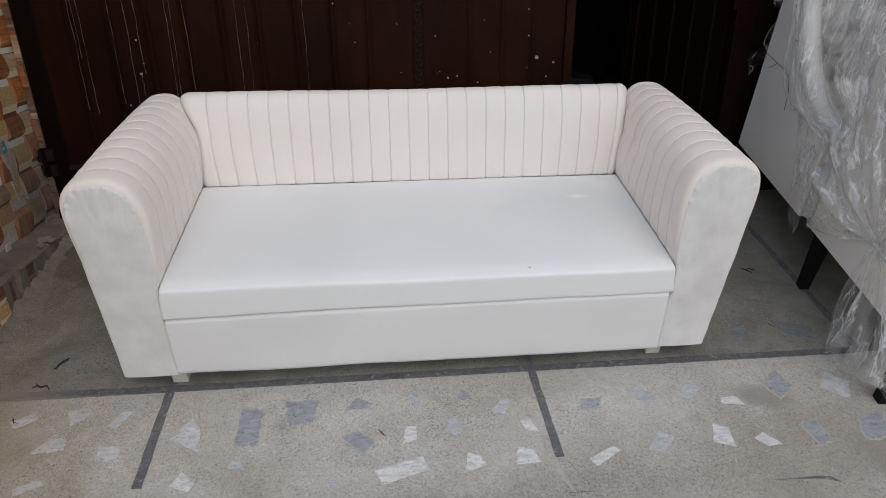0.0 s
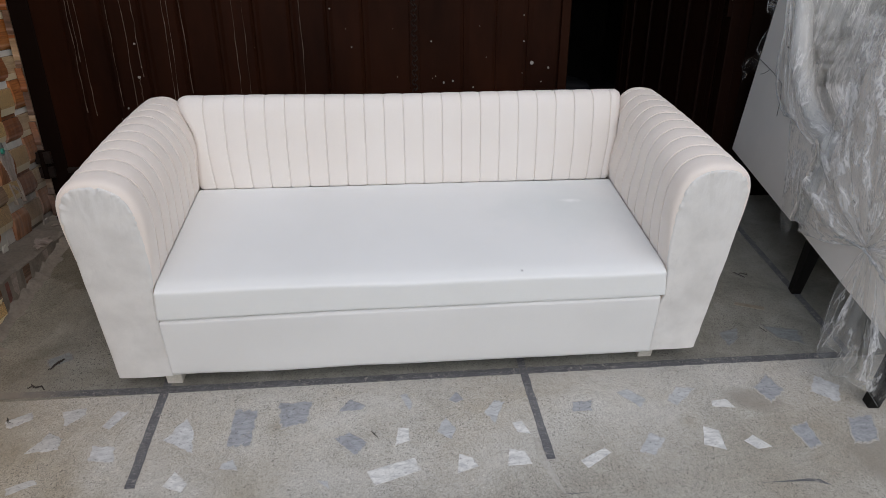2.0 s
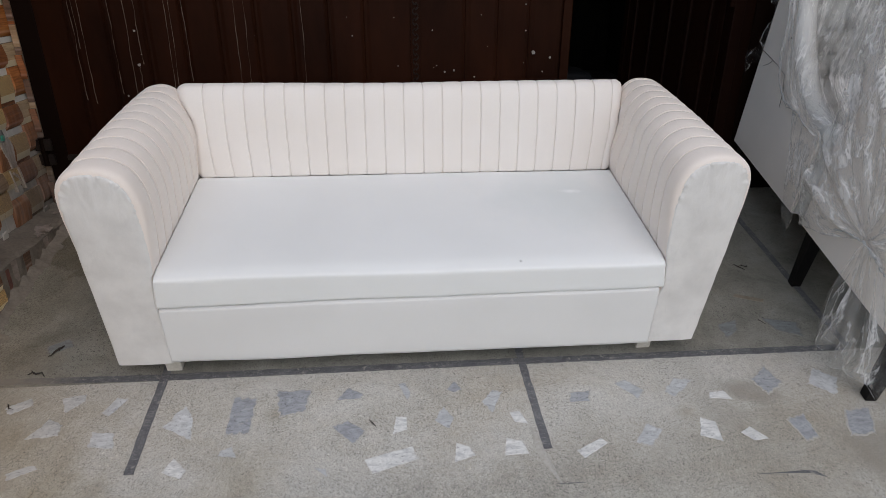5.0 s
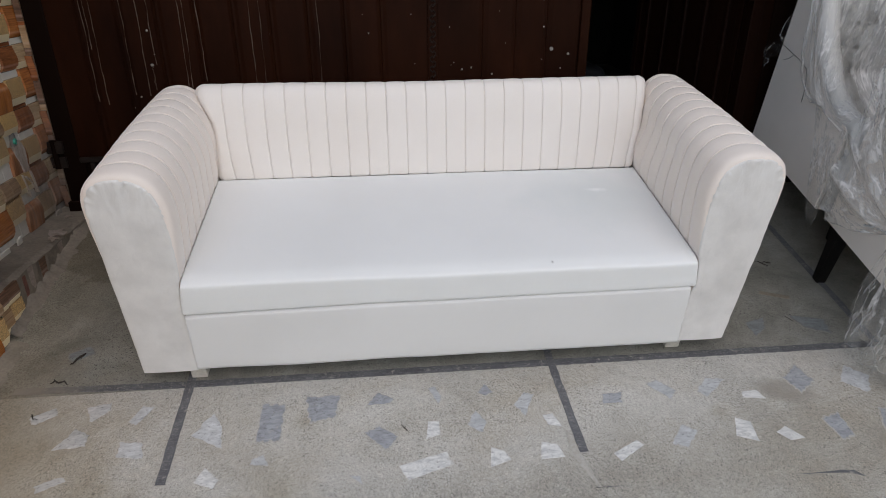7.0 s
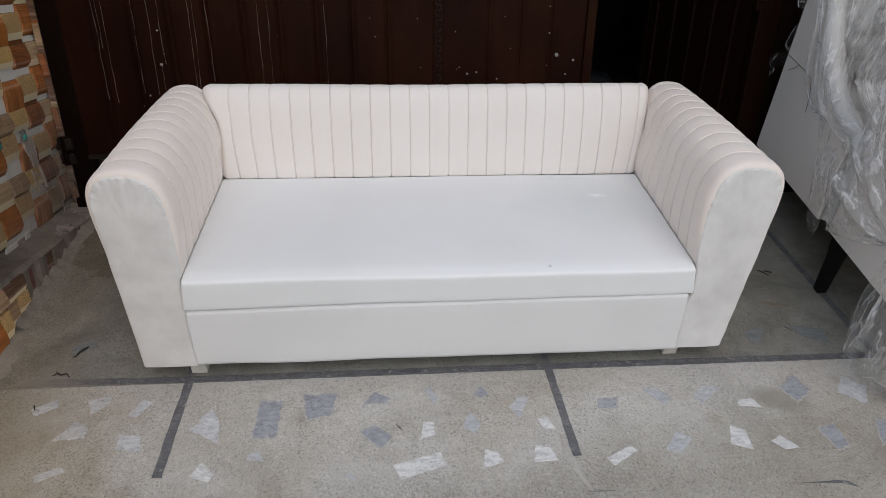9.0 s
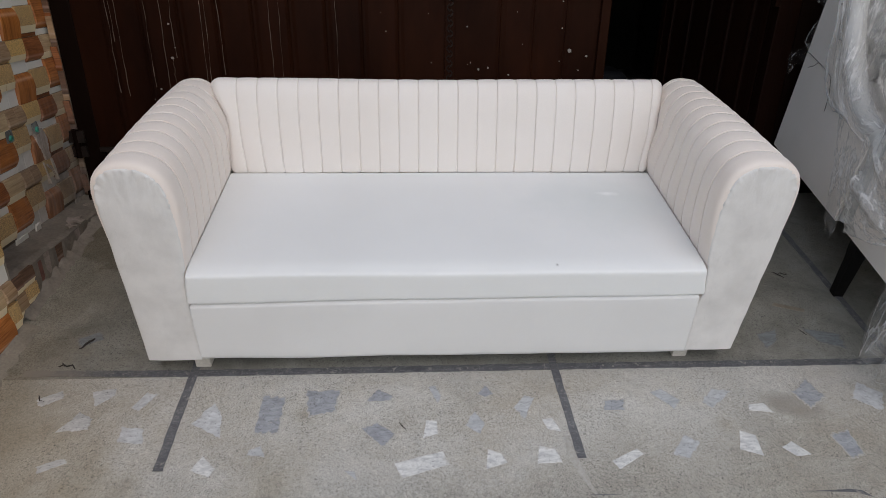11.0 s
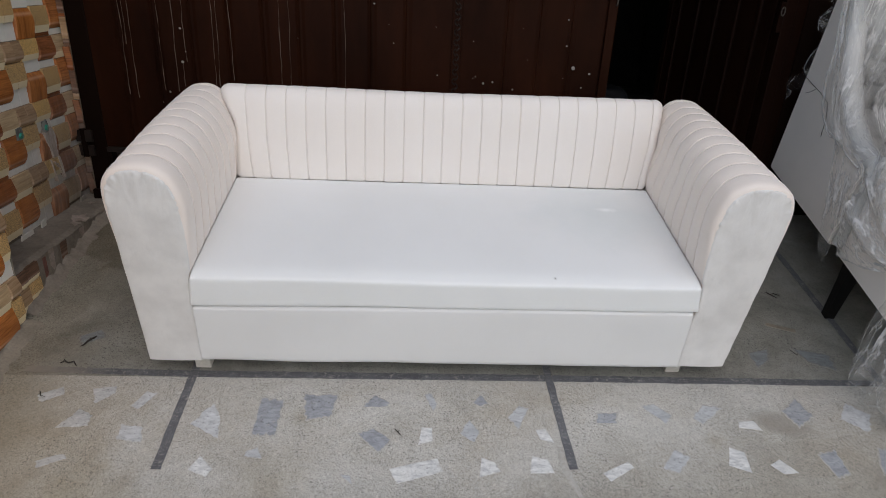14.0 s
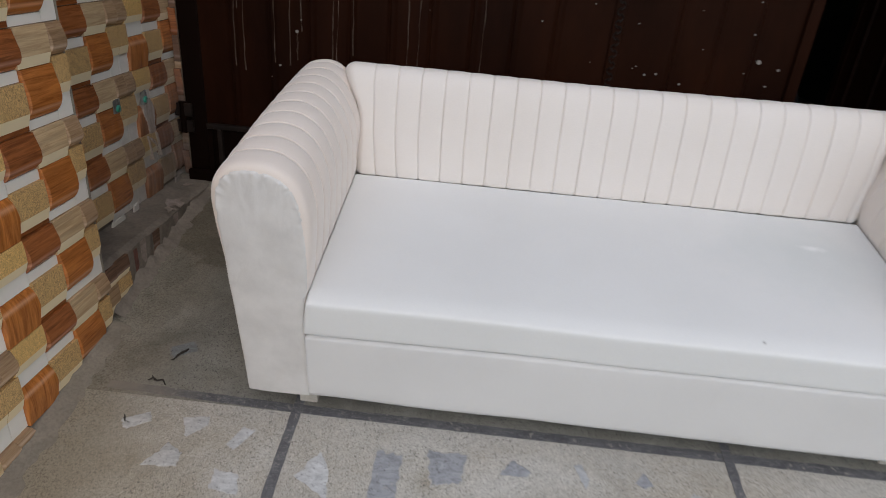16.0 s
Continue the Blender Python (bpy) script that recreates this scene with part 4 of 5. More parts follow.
def make_gate():
    e = thing("gate", "dark brown painted sheet-steel gate with white paint specks and drips", "gate", pose(0, GATE_Y, 0))
    ribs = [0.062 + 0.1575 * k for k in range(-5, 5)] + [1.144, 1.293, 1.436]
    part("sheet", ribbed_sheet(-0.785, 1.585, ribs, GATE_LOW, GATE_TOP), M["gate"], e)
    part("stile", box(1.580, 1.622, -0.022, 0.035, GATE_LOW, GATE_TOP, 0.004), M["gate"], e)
    # Left stile made wide and dark to carry the shade beside the wall.
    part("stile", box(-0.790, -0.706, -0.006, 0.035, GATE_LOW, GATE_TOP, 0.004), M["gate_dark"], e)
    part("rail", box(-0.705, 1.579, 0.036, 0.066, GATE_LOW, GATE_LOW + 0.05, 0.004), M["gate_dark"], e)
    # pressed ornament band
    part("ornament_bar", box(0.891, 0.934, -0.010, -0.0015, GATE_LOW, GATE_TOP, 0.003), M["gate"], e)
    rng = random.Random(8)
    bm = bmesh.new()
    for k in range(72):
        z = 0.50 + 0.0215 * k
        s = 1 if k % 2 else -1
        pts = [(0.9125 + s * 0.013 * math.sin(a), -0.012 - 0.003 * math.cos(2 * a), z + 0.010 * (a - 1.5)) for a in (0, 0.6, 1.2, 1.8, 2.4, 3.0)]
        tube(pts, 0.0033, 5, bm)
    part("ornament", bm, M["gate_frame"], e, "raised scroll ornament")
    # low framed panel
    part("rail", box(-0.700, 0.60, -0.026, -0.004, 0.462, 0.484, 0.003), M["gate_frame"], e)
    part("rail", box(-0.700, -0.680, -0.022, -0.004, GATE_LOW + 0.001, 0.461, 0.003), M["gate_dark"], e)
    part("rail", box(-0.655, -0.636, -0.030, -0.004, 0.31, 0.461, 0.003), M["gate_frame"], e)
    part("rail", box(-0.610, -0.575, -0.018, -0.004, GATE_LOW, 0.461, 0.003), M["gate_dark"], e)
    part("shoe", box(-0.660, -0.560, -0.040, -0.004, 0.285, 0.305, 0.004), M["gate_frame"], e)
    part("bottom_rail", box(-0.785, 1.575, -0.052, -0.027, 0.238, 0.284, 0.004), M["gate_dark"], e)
    # Dark sheet added over the low panel; it paints the shaded corner.
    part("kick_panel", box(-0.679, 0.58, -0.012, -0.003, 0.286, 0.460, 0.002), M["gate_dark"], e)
    # hinges
    for z in (0.50, 1.75):
        h = part("hinge", tube([(-0.800, -0.012, z - 0.065), (-0.800, -0.012, z + 0.065)], 0.016, 12), M["gate_dark"], e, "black steel hinge", smooth=False)
        part("hinge_leaf", box(-0.832, -0.760, -0.020, -0.006, z - 0.062, z - 0.012, 0.002), M["gate_frame"], h)
        part("hinge_leaf", box(-0.832, -0.760, -0.024, -0.008, z + 0.006, z + 0.060, 0.002), M["gate_frame"], h)
    ring = [(1.612 + 0.0 * a, -0.026 - 0.010 * math.cos(a), 1.225 + 0.024 * math.sin(a)) for a in [2 * math.pi * k / 16 for k in range(17)]]
    part("lock_ring", tube(ring, 0.004, 6), M["metal"], e, "dull steel lock ring")
    return e


gate = make_gate()


def speck(x, z, r):
    rng = random.Random(int(1e4 * (x + z)))
    n = 9
    ring = [(r * rng.uniform(0.8, 1.15) * math.cos(2 * math.pi * k / n), r * rng.uniform(0.85, 1.2) * math.sin(2 * math.pi * k / n)) for k in range(n)]
    part("paint_speck", prism(ring, 0, 0.0035), M["speck"], gate, m=pose(x, -0.0005, z, 90))


for sx, sz, sr in ((1.457, 0.924, 0.0085), (1.537, 0.901, 0.0055), (1.505, 0.838, 0.0035), (1.411, 1.132, 0.003), (1.416, 1.02, 0.0032), (1.414, 0.878, 0.0022), (1.21, 1.087, 0.002),
                   (1.242, 0.951, 0.0018), (1.046, 0.84, 0.0048), (1.088, 0.847, 0.0045), (1.008, 0.869, 0.0026), (0.995, 0.86, 0.0018), (1.184, 0.817, 0.004), (0.989, 1.023, 0.003),
                   (0.831, 0.868, 0.0022), (0.818, 1.077, 0.0022), (0.63, 1.001, 0.0028), (0.608, 1.079, 0.0016), (0.543, 1.163, 0.0034), (0.205, 1.004, 0.0022), (-0.308, 1.024, 0.0042),
                   (-0.312, 0.882, 0.0065), (-0.294, 0.926, 0.0022), (-0.383, 0.747, 0.004), (-0.42, 0.70, 0.003), (-0.36, 0.66, 0.0025)):
    speck(sx, sz, sr)


def drip(x, z0, z1, w=0.0036, seed=0):
    """A run of pale paint down the sheet."""
    rng = random.Random(seed)
    n = 26
    pts, taper = [], []
    dx = 0.0
    for k in range(n + 1):
        dx = 0.85 * dx + rng.uniform(-0.0032, 0.0032)
        pts.append((x + dx, -0.0012, z0 + (z1 - z0) * k / n))
        taper.append(rng.choice((0.25, 0.5, 0.8, 1.0)) if k < n else 1.1)
    part("paint_drip", tube(pts, w / 2, 5, taper=taper), M["drip"], gate)


for k, (dx, z0, z1) in enumerate(((-0.524, 2.1, 0.715), (-0.566, 1.9, 0.73), (-0.345, 2.0, 0.75), (-0.296, 1.6, 0.884), (-0.309, 0.876, 0.775), (-0.168, 2.2, 0.775), (-0.152, 2.1, 0.78),
                                  (-0.089, 1.9, 0.81), (0.126, 2.1, 0.78), (0.163, 2.2, 0.77), (0.411, 2.1, 0.79), (-0.402, 1.7, 0.756), (1.054, 1.9, 1.2), (-0.545, 2.0, 0.95))):
    drip(dx, z0, z1, seed=k)


def make_open_leaf():
    """The other leaf, swung far inwards."""
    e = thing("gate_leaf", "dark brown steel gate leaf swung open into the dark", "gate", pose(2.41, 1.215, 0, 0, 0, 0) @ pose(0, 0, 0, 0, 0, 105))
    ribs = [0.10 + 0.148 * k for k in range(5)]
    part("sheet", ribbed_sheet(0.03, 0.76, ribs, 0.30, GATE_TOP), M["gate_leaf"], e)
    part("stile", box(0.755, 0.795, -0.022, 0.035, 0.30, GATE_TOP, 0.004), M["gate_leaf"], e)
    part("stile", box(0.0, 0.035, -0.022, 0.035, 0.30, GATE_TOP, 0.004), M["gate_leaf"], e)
    ring = [(0.775, -0.030 - 0.010 * math.cos(a), 1.22 + 0.024 * math.sin(a)) for a in [2 * math.pi * k / 16 for k in range(17)]]
    part("lock_ring", tube(ring, 0.004, 6), M["metal"], e)
    return e


make_open_leaf()
post = thing("gate_post", "dark brown steel gate post with a worn hasp", "post", pose(2.36, 1.13, 0))
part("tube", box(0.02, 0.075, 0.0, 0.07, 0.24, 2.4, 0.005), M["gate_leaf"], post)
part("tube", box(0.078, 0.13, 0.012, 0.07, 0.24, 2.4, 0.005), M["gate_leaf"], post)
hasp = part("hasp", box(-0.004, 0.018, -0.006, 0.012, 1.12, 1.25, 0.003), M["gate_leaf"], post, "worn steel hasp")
part("hasp_eye", tube([(0.007 + 0.008 * math.cos(a), -0.012, 1.21 + 0.018 * math.sin(a)) for a in [2 * math.pi * k / 12 for k in range(13)]], 0.003, 6), M["metal"], hasp)

# ---------------------------------------------------------------- dark passage behind the gate, and the unseen walls added to close it and keep it dark
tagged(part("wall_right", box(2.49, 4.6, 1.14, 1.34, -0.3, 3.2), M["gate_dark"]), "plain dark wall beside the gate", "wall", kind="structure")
# Unseen wall, added to block side light from the chairs and paving.
tagged(part("wall_side_right", box(3.34, 3.52, -0.80, 1.138, -0.5, 3.2), M["cement"]), "unseen cement wall added at the right to block light", "wall", kind="structure")
# Unseen slab, added only to hold skylight off the gate.
tagged(part("canopy", box(-1.2, 4.6, 0.66, 1.118, 2.46, 2.60), M["dark_concrete"]), "unseen slab added over the gateway to hold back skylight", "canopy", kind="structure")
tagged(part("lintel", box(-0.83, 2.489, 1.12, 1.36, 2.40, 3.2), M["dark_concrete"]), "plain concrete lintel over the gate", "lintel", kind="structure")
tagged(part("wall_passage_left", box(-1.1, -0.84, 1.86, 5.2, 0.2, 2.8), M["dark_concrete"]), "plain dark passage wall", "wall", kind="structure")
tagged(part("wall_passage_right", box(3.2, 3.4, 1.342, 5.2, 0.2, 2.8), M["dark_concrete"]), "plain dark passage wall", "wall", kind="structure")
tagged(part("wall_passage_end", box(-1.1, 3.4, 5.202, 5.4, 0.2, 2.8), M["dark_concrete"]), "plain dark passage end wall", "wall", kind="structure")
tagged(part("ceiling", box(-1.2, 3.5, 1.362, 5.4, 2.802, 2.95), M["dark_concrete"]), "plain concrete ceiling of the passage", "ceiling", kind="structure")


def dark_seat():
    e = thing("motorbike_seat", "black vinyl padded seat standing in the dark passage", "seat", pose(1.86, 1.95, 0))
    gz = ground_z(1.95)

    def bend(p):
        return Vector((p.x, p.y + 0.02 * noise.noise(p * 6), p.z + 0.05 * math.cos(3.2 * (p.x + 0.12)) - 0.05))

    part("cushion", soft_box(-0.30, 0.12, -0.14, 0.14, 0.34 + gz, 0.47 + gz, 0.05, (20, 10, 6), bend), M["rubber"], e, smooth=True)
    part("stand", box(-0.24, 0.06, -0.10, 0.10, gz, 0.35 + gz, 0.02), M["rubber"], e)


dark_seat()

# ---------------------------------------------------------------- sofa
PLEAT = 0.0745


def pleat_depth(s, first, deep=0.0055, step=PLEAT):
    """Height of the padding at s, seams every PLEAT from first on."""
    t = ((s - first) / step) % 1.0
    d = min(t, 1 - t) * step
    return -deep * abs(2 * t - 1) ** 3.0 - 0.0050 * math.exp(-((d / 0.0012) ** 2))


def pleat_stations(a, b, first, step=PLEAT):
    """Places along a to b, close together at the seams."""
    out = [a]
    k = math.floor((a - first) / step)
    while first + k * step < b:
        for f in (0.0, 0.010, 0.022, 0.04, 0.055, 0.07, 0.085, 0.12, 0.22, 0.36, 0.5, 0.64, 0.78, 0.88, 0.94, 0.96, 0.978, 0.990):
            s = first + (k + f) * step
            if a + 1e-4 < s < b - 1e-4:
                out.append(s)
        k += 1
    return out + [b]


def smooth_path(pts, n):
    """Catmull-Rom through points, n per span."""
    p = [np.array(q, float) for q in pts]
    p = [2 * p[0] - p[1]] + p + [2 * p[-1] - p[-2]]
    out = []
    for i in range(1, len(p) - 2):
        for k in range(n):
            t = k / n
            a, b, c, d = p[i - 1:i + 3]
            out.append(0.5 * (2 * b + (c - a) * t + (2 * a - 5 * b + 4 * c - d) * t * t + (3 * b - a - 3 * c + d) * t ** 3))
    out.append(p[-2])
    return out


# An arm's section, from the inner foot over the top to the outer foot: (towards the seat, up)
ARM = [(0.168, 0.062), (0.181, 0.25), (0.190, 0.385), (0.198, 0.42), (0.211, 0.56), (0.208, 0.64), (0.184, 0.703), (0.138, 0.737), (0.085, 0.745), (0.030, 0.733), (-0.006, 0.695),
       (-0.015, 0.62), (0.004, 0.45), (0.016, 0.25), (0.024, 0.062)]
ARM_BACK = 0.875
ARM_SEAM, ARM_PLEAT = 0.178, 0.0722


def arm_front(z):
    return 0.022 + 0.104 * (z - 0.055)


def cap_inset(z):
    """How far the front panel's seam lies inside the arm's outline."""
    return 0.004 + 0.015 * min(1.0, max(0.0, (z - 0.42) / 0.2))


def uneven(q, mirror):
    """The right arm leans out a little more, and its foot reaches further under the base."""
    if not mirror:
        return min(1.0, max(0.0, (q[0] - 0.10) / 0.06)) * float(np.interp(q[1], [0.06, 0.25, 0.29], [0.026, 0.006, 0.0]))
    outer = min(1.0, max(0.0, (0.12 - q[0]) / 0.08))
    inner = min(1.0, max(0.0, (q[0] - 0.10) / 0.06))
    return -outer * float(np.interp(q[1], [0.06, 0.3, 0.5, 0.75], [-0.018, -0.003, 0.008, 0.010])) + inner * float(np.interp(q[1], [0.06, 0.25, 0.29], [0.033, 0.015, 0.0]))


def arm_place(q, y, h, mirror):
    """A point of an arm's skin, h proud of its section."""
    up = q[1]
    n = q - np.array((0.105, min(up, 0.63)))
    p = q + n / (np.linalg.norm(n) + 1e-9) * h
    x = -0.155 + p[0] + uneven(q, mirror)
    far = max(0, y - 0.1) / 0.75
    high = min(1, max(0, (up - 0.45) / 0.15))
    x -= (0.032 + (0.018 if mirror else -0.020) * math.exp(-((up - 0.57) / 0.09) ** 2)) * far * high * min(1, max(0, (q[0] - 0.06) / 0.12))
    z = p[1] - (0.034 if mirror else 0.041) * far * far * high - (-0.006 if mirror and up < 0.1 else 0.0)
    w = 0.0025 * noise.noise(Vector((x * 5, y * 5, z * 5)))
    return (1.715 - x if mirror else x, y + w * 0.3, z + w)


def felled(s):
    """The folded edge of cloth that stands up just behind each arm seam, and the groove before it."""
    d = ((s - ARM_SEAM) / ARM_PLEAT + 0.5) % 1.0 * ARM_PLEAT - 0.5 * ARM_PLEAT
    return 0.0013 * math.exp(-((d - 0.0034) / 0.0016) ** 2) - 0.0034 * math.exp(-((d + 0.0002) / 0.0017) ** 2)


def arm_skin(mirror):
    sec = smooth_path(ARM, 5)
    ys = pleat_stations(0.125, ARM_BACK - 0.03, ARM_SEAM, ARM_PLEAT)
    rows = []
    for k, y in enumerate([0.0, 0.002, 0.007, 0.015, 0.026] + ys + [ARM_BACK - 0.015, ARM_BACK]):
        row = []
        for q in sec:
            up = q[1]
            f = arm_front(up)
            if k < 5:
                yy, h = f + y, ((-1.0, -0.62, -0.28, -0.06, 0.0)[k] * cap_inset(up) + 0.0050)
            elif y >= ARM_BACK - 0.016:
                yy, h = y, (-0.012 if y < ARM_BACK else -0.035)
            else:
                yy = f + 0.032 + (y - 0.125) / (ARM_BACK - 0.155) * (ARM_BACK - 0.062 - f)
                soft = min(1, max(0.0, (up - 0.28) / 0.16)) if q[0] > 0.1 else min(1, max(0, (up - 0.45) / 0.2))
                if mirror and q[0] > 0.1:
                    soft *= 1 - 0.75 * min(1.0, max(0.0, (y - 0.35) / 0.3)) * min(1.0, max(0.0, (0.66 - up) / 0.12))
                along = max(y, ARM_SEAM - 0.5 * ARM_PLEAT)
                h = (pleat_depth(along, ARM_SEAM, 0.0044, ARM_PLEAT) + felled(along)) * soft + 0.0055
            row.append(arm_place(q, yy, h, mirror))
        rows.append(row)
    bm = grid(rows, flip=not mirror)
    last = list(bm.verts)[-len(sec):]
    bm.faces.new(last if mirror else last[::-1])
    return bm


def arm_cap(mirror):
    """The flat front of an arm, puckered along its curved seam."""
    sec = smooth_path(ARM, 8)
    rows = []
    rng = random.Random(21 + mirror)
    pucker = [rng.uniform(-1, 1) for _ in sec]
    for k, s in enumerate((1.0, 0.992, 0.975, 0.94, 0.88, 0.78, 0.6, 0.35, 0.0)):
        row = []
        for i, q in enumerate(sec):
            n = np.array(q) - np.array((0.105, min(q[1], 0.63)))
            rim = np.array(q) - n / (np.linalg.norm(n) + 1e-9) * (cap_inset(q[1]) - 0.0085)
            cx, cz = 0.100, min(q[1], 0.635)
            x, z = cx + (rim[0] - cx) * s, cz + (rim[1] - cz) * s
            upper = min(1.0, max(0.0, (q[1] - 0.50) / 0.10))
            out = (-0.0045 * (0.35 + 0.65 * upper), -0.0005, 0.002, 0.0032, 0.004, 0.0045, 0.005, 0.005, 0.005)[k]
            top = 0.25 + 0.75 * max(0, min(1, (q[1] - 0.56) / 0.06))
            out += top * 0.0060 * pucker[i] * (0, 0.7, 1, 0.8, 0.35, 0, 0, 0, 0)[k]
            y = arm_front(z) - out + 0.003 * noise.noise(Vector((x * 7, z * 7, 1)))
            xx = -0.155 + x + uneven(q, mirror) * s
            row.append((1.715 - xx if mirror else xx, y, z - (-0.006 if mirror and z < 0.1 else 0.0) + 0.002 * noise.noise(Vector((x * 9, z * 9, 3)))))
        rows.append(row)
    return grid(rows, flip=mirror)


BACK = [(0.70, 0.34), (0.674, 0.396), (0.6640, 0.414), (0.689, 0.49), (0.715, 0.57), (0.738, 0.64), (0.762, 0.689), (0.795, 0.715), (0.832, 0.711), (0.862, 0.684), (0.875, 0.64), (0.878, 0.30), (0.878, 0.055)]


def back_half(z):
    """Half the width of the back, which narrows between the arms towards the seat."""
    return float(np.interp(z, [0.34, 0.41, 0.50, 0.60, 0.68, 0.73], [0.812, 0.816, 0.821, 0.828, 0.843, 0.853]))


BACK_SEAM = -0.0165


def back_skin():
    sec = smooth_path(BACK, 5)
    half = 0.853
    mid = 0.8555
    xs = pleat_stations(-half + 0.028, half - 0.028, BACK_SEAM)
    ends = [(-half, -0.034), (-half + 0.003, -0.021), (-half + 0.009, -0.010), (-half + 0.018, -0.003)]
    stations = [(x, h, False) for x, h in ends] + [(x, 0.0, True) for x in xs] + [(-x, h, False) for x, h in ends[::-1]]
    rows = []
    for x, inset, pleated in stations:
        row = []
        for q in sec:
            h = inset
            front = 1.0 if q[0] < 0.80 else max(0.0, 1 - (q[0] - 0.80) / 0.06)
            if pleated:
                h = (pleat_depth(x, BACK_SEAM, 0.0030) + 0.003) * front
            n = q - np.array((0.82, min(q[1], 0.66)))
            n = n / (np.linalg.norm(n) + 1e-9)
            p = q + n * h
            # the seams bend inwards at the foot; the ends follow the arms
            bent = x - 0.026 * (x / half) ** 3 * max(0.0, (0.56 - q[1]) / 0.16) ** 1.4 if q[0] < 0.80 else x
            t = min(1.0, max(0.0, (abs(x) - 0.74) / (half - 0.74)))
            end = x * back_half(q[1]) / half + 0.014 * math.exp(-((q[1] - 0.57) / 0.09) ** 2) if q[0] < 0.80 else x
            end -= 0.013 * min(1.0, max(0.0, (q[1] - 0.60) / 0.08)) * (x < 0)
            x_here = bent + (end - bent) * t * t * (3 - 2 * t)
            sag = 0.004 * math.sin(2.3 * x + 3.0) * (x < 0) + 0.0005 + 0.004 * max(0.0, x) / 0.85 - 0.003 * math.exp(-((x + 0.2) / 0.3) ** 2)
            row.append((mid + x_here, p[0] + 0.002 * noise.noise(Vector((x * 4, q[1] * 6, 0))), p[1] + sag * (q[1] > 0.6)))
        rows.append(row)
    bm = grid(rows)
    n = len(sec)
    vs = list(bm.verts)
    bm.faces.new(vs[:n][::-1])
    bm.faces.new(vs[-n:])
    return bm


def make_sofa():
    e = thing("sofa", "three-seat cream velvet sofa with pleated arms and back", "sofa", RAMP.copy())

    def base_shape(p):
        return Vector((p.x, p.y + (0.08 * (p.z - 0.055) if p.y < 0.3 else 0) + 0.002 * noise.noise(Vector((p.x * 3, 0, p.z * 8))), p.z + (0.004 * noise.noise(Vector((p.x * 4, 1, 0))) + 0.013 - 0.005 * p.x / 1.7 if p.z < 0.1 else 0)
                       + (0.004 * math.sin(2.0 * p.x + 0.5) + 0.007 * (p.x - 0.86) / 0.82 - 0.0060 * (1 - p.x / 1.7) if p.z > 0.2 else 0)))

    part("base", soft_box(0.036, 1.669, 0.0165, 0.86, 0.052, 0.2885, 0.004, (60, 10, 8), base_shape), M["seat_velvet"], e, "plain cream base panel", smooth=True)

    def seat_shape(p):
        u, v = (p.x - 0.86) / 0.82, (p.y - 0.35) / 0.3
        dome = 0.010 * max(0, 1 - u ** 4) * max(0, 1 - abs(v) ** 3)
        high = min(1.0, max(0.0, (p.z - 0.29) / 0.10))
        dz = high * (dome - 0.0125 * max(0, (0.092 - p.y) / 0.057) ** 2) + (1 - high) * 0.004 * math.sin(2.0 * p.x + 0.5)
        tilt = 0.007 * u if p.z < 0.33 else -0.0015 * u
        lean = 0.05 * (p.z - 0.27) if p.y < 0.2 else 0
        w = 0.0022 * noise.noise(Vector((p.x * 3.2, p.y * 3.2, p.z * 3)))
        spread = 0.016 * u * max(0.0, 0.40 - p.z) / 0.13 * (abs(u) > 0.9)
        tuck = 0.0028 * min(1.0, max(0.0, (1.0 - p.x) / 0.5)) * (p.y > 0.5)
        return Vector((p.x + spread, p.y + lean - tuck + 0.004 * (p.y < 0.3) * noise.noise(Vector((p.x * 2.5, 5, p.z * 4))), p.z + dz + tilt + w))

    part("seat_cushion", soft_box(0.0445, 1.6705, 0.0350, 0.6670, 0.2905, 0.404, 0.0078, (90, 40, 12), seat_shape), M["cushion_velvet"], e, "firm white velvet seat cushion", smooth=True)
    part("backrest", back_skin(), M["velvet"], e, "vertically pleated cream back", smooth=True)
    for mirror in (False, True):
        a = part("armrest", arm_skin(mirror), M["arm_velvet"], e, "pleated rounded cream arm", smooth=True)
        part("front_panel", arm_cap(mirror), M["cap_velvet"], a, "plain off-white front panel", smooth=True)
    for side in (0, 1):
        rng = random.Random(60 + side)
        pts = []
        for k in range(24):
            z = 0.062 + 0.222 * k / 23
            x = 0.0370 + rng.uniform(-0.0012, 0.0012)
            pts.append((1.668 + 0.001 * math.sin(40 * z) if side else x, 0.0165 + 0.085 * (z - 0.055) + rng.uniform(-0.001, 0.001), z))
        part("stitched_seam", tube(pts, 0.0014, 6, taper=[rng.uniform(0.3, 1.3) for _ in pts]), M["thread"], e, "rough white stitched seam", smooth=True)
    for x, front in ((0.000, 0.042), (1.650, 0.052)):
        for y in (front, 0.79):
            part("foot", box(x, x + 0.052, y, y + 0.055, 0.0, 0.062, 0.004), M["foot"], e, "small pale wooden foot")
    return e


make_sofa()


# ---------------------------------------------------------------- wrapped chairs
# The outline of a chair's side, (forwards from the rear, up)
SIDE = [(0.0, 0.25), (0.0, 1.18), (0.085, 1.18), (0.120, 1.06), (0.168, 0.96), (0.228, 0.875), (0.305, 0.78), (0.415, 0.685), (0.54, 0.625), (0.67, 0.60), (0.675, 0.25)]
SWOOP = SIDE[2:10]


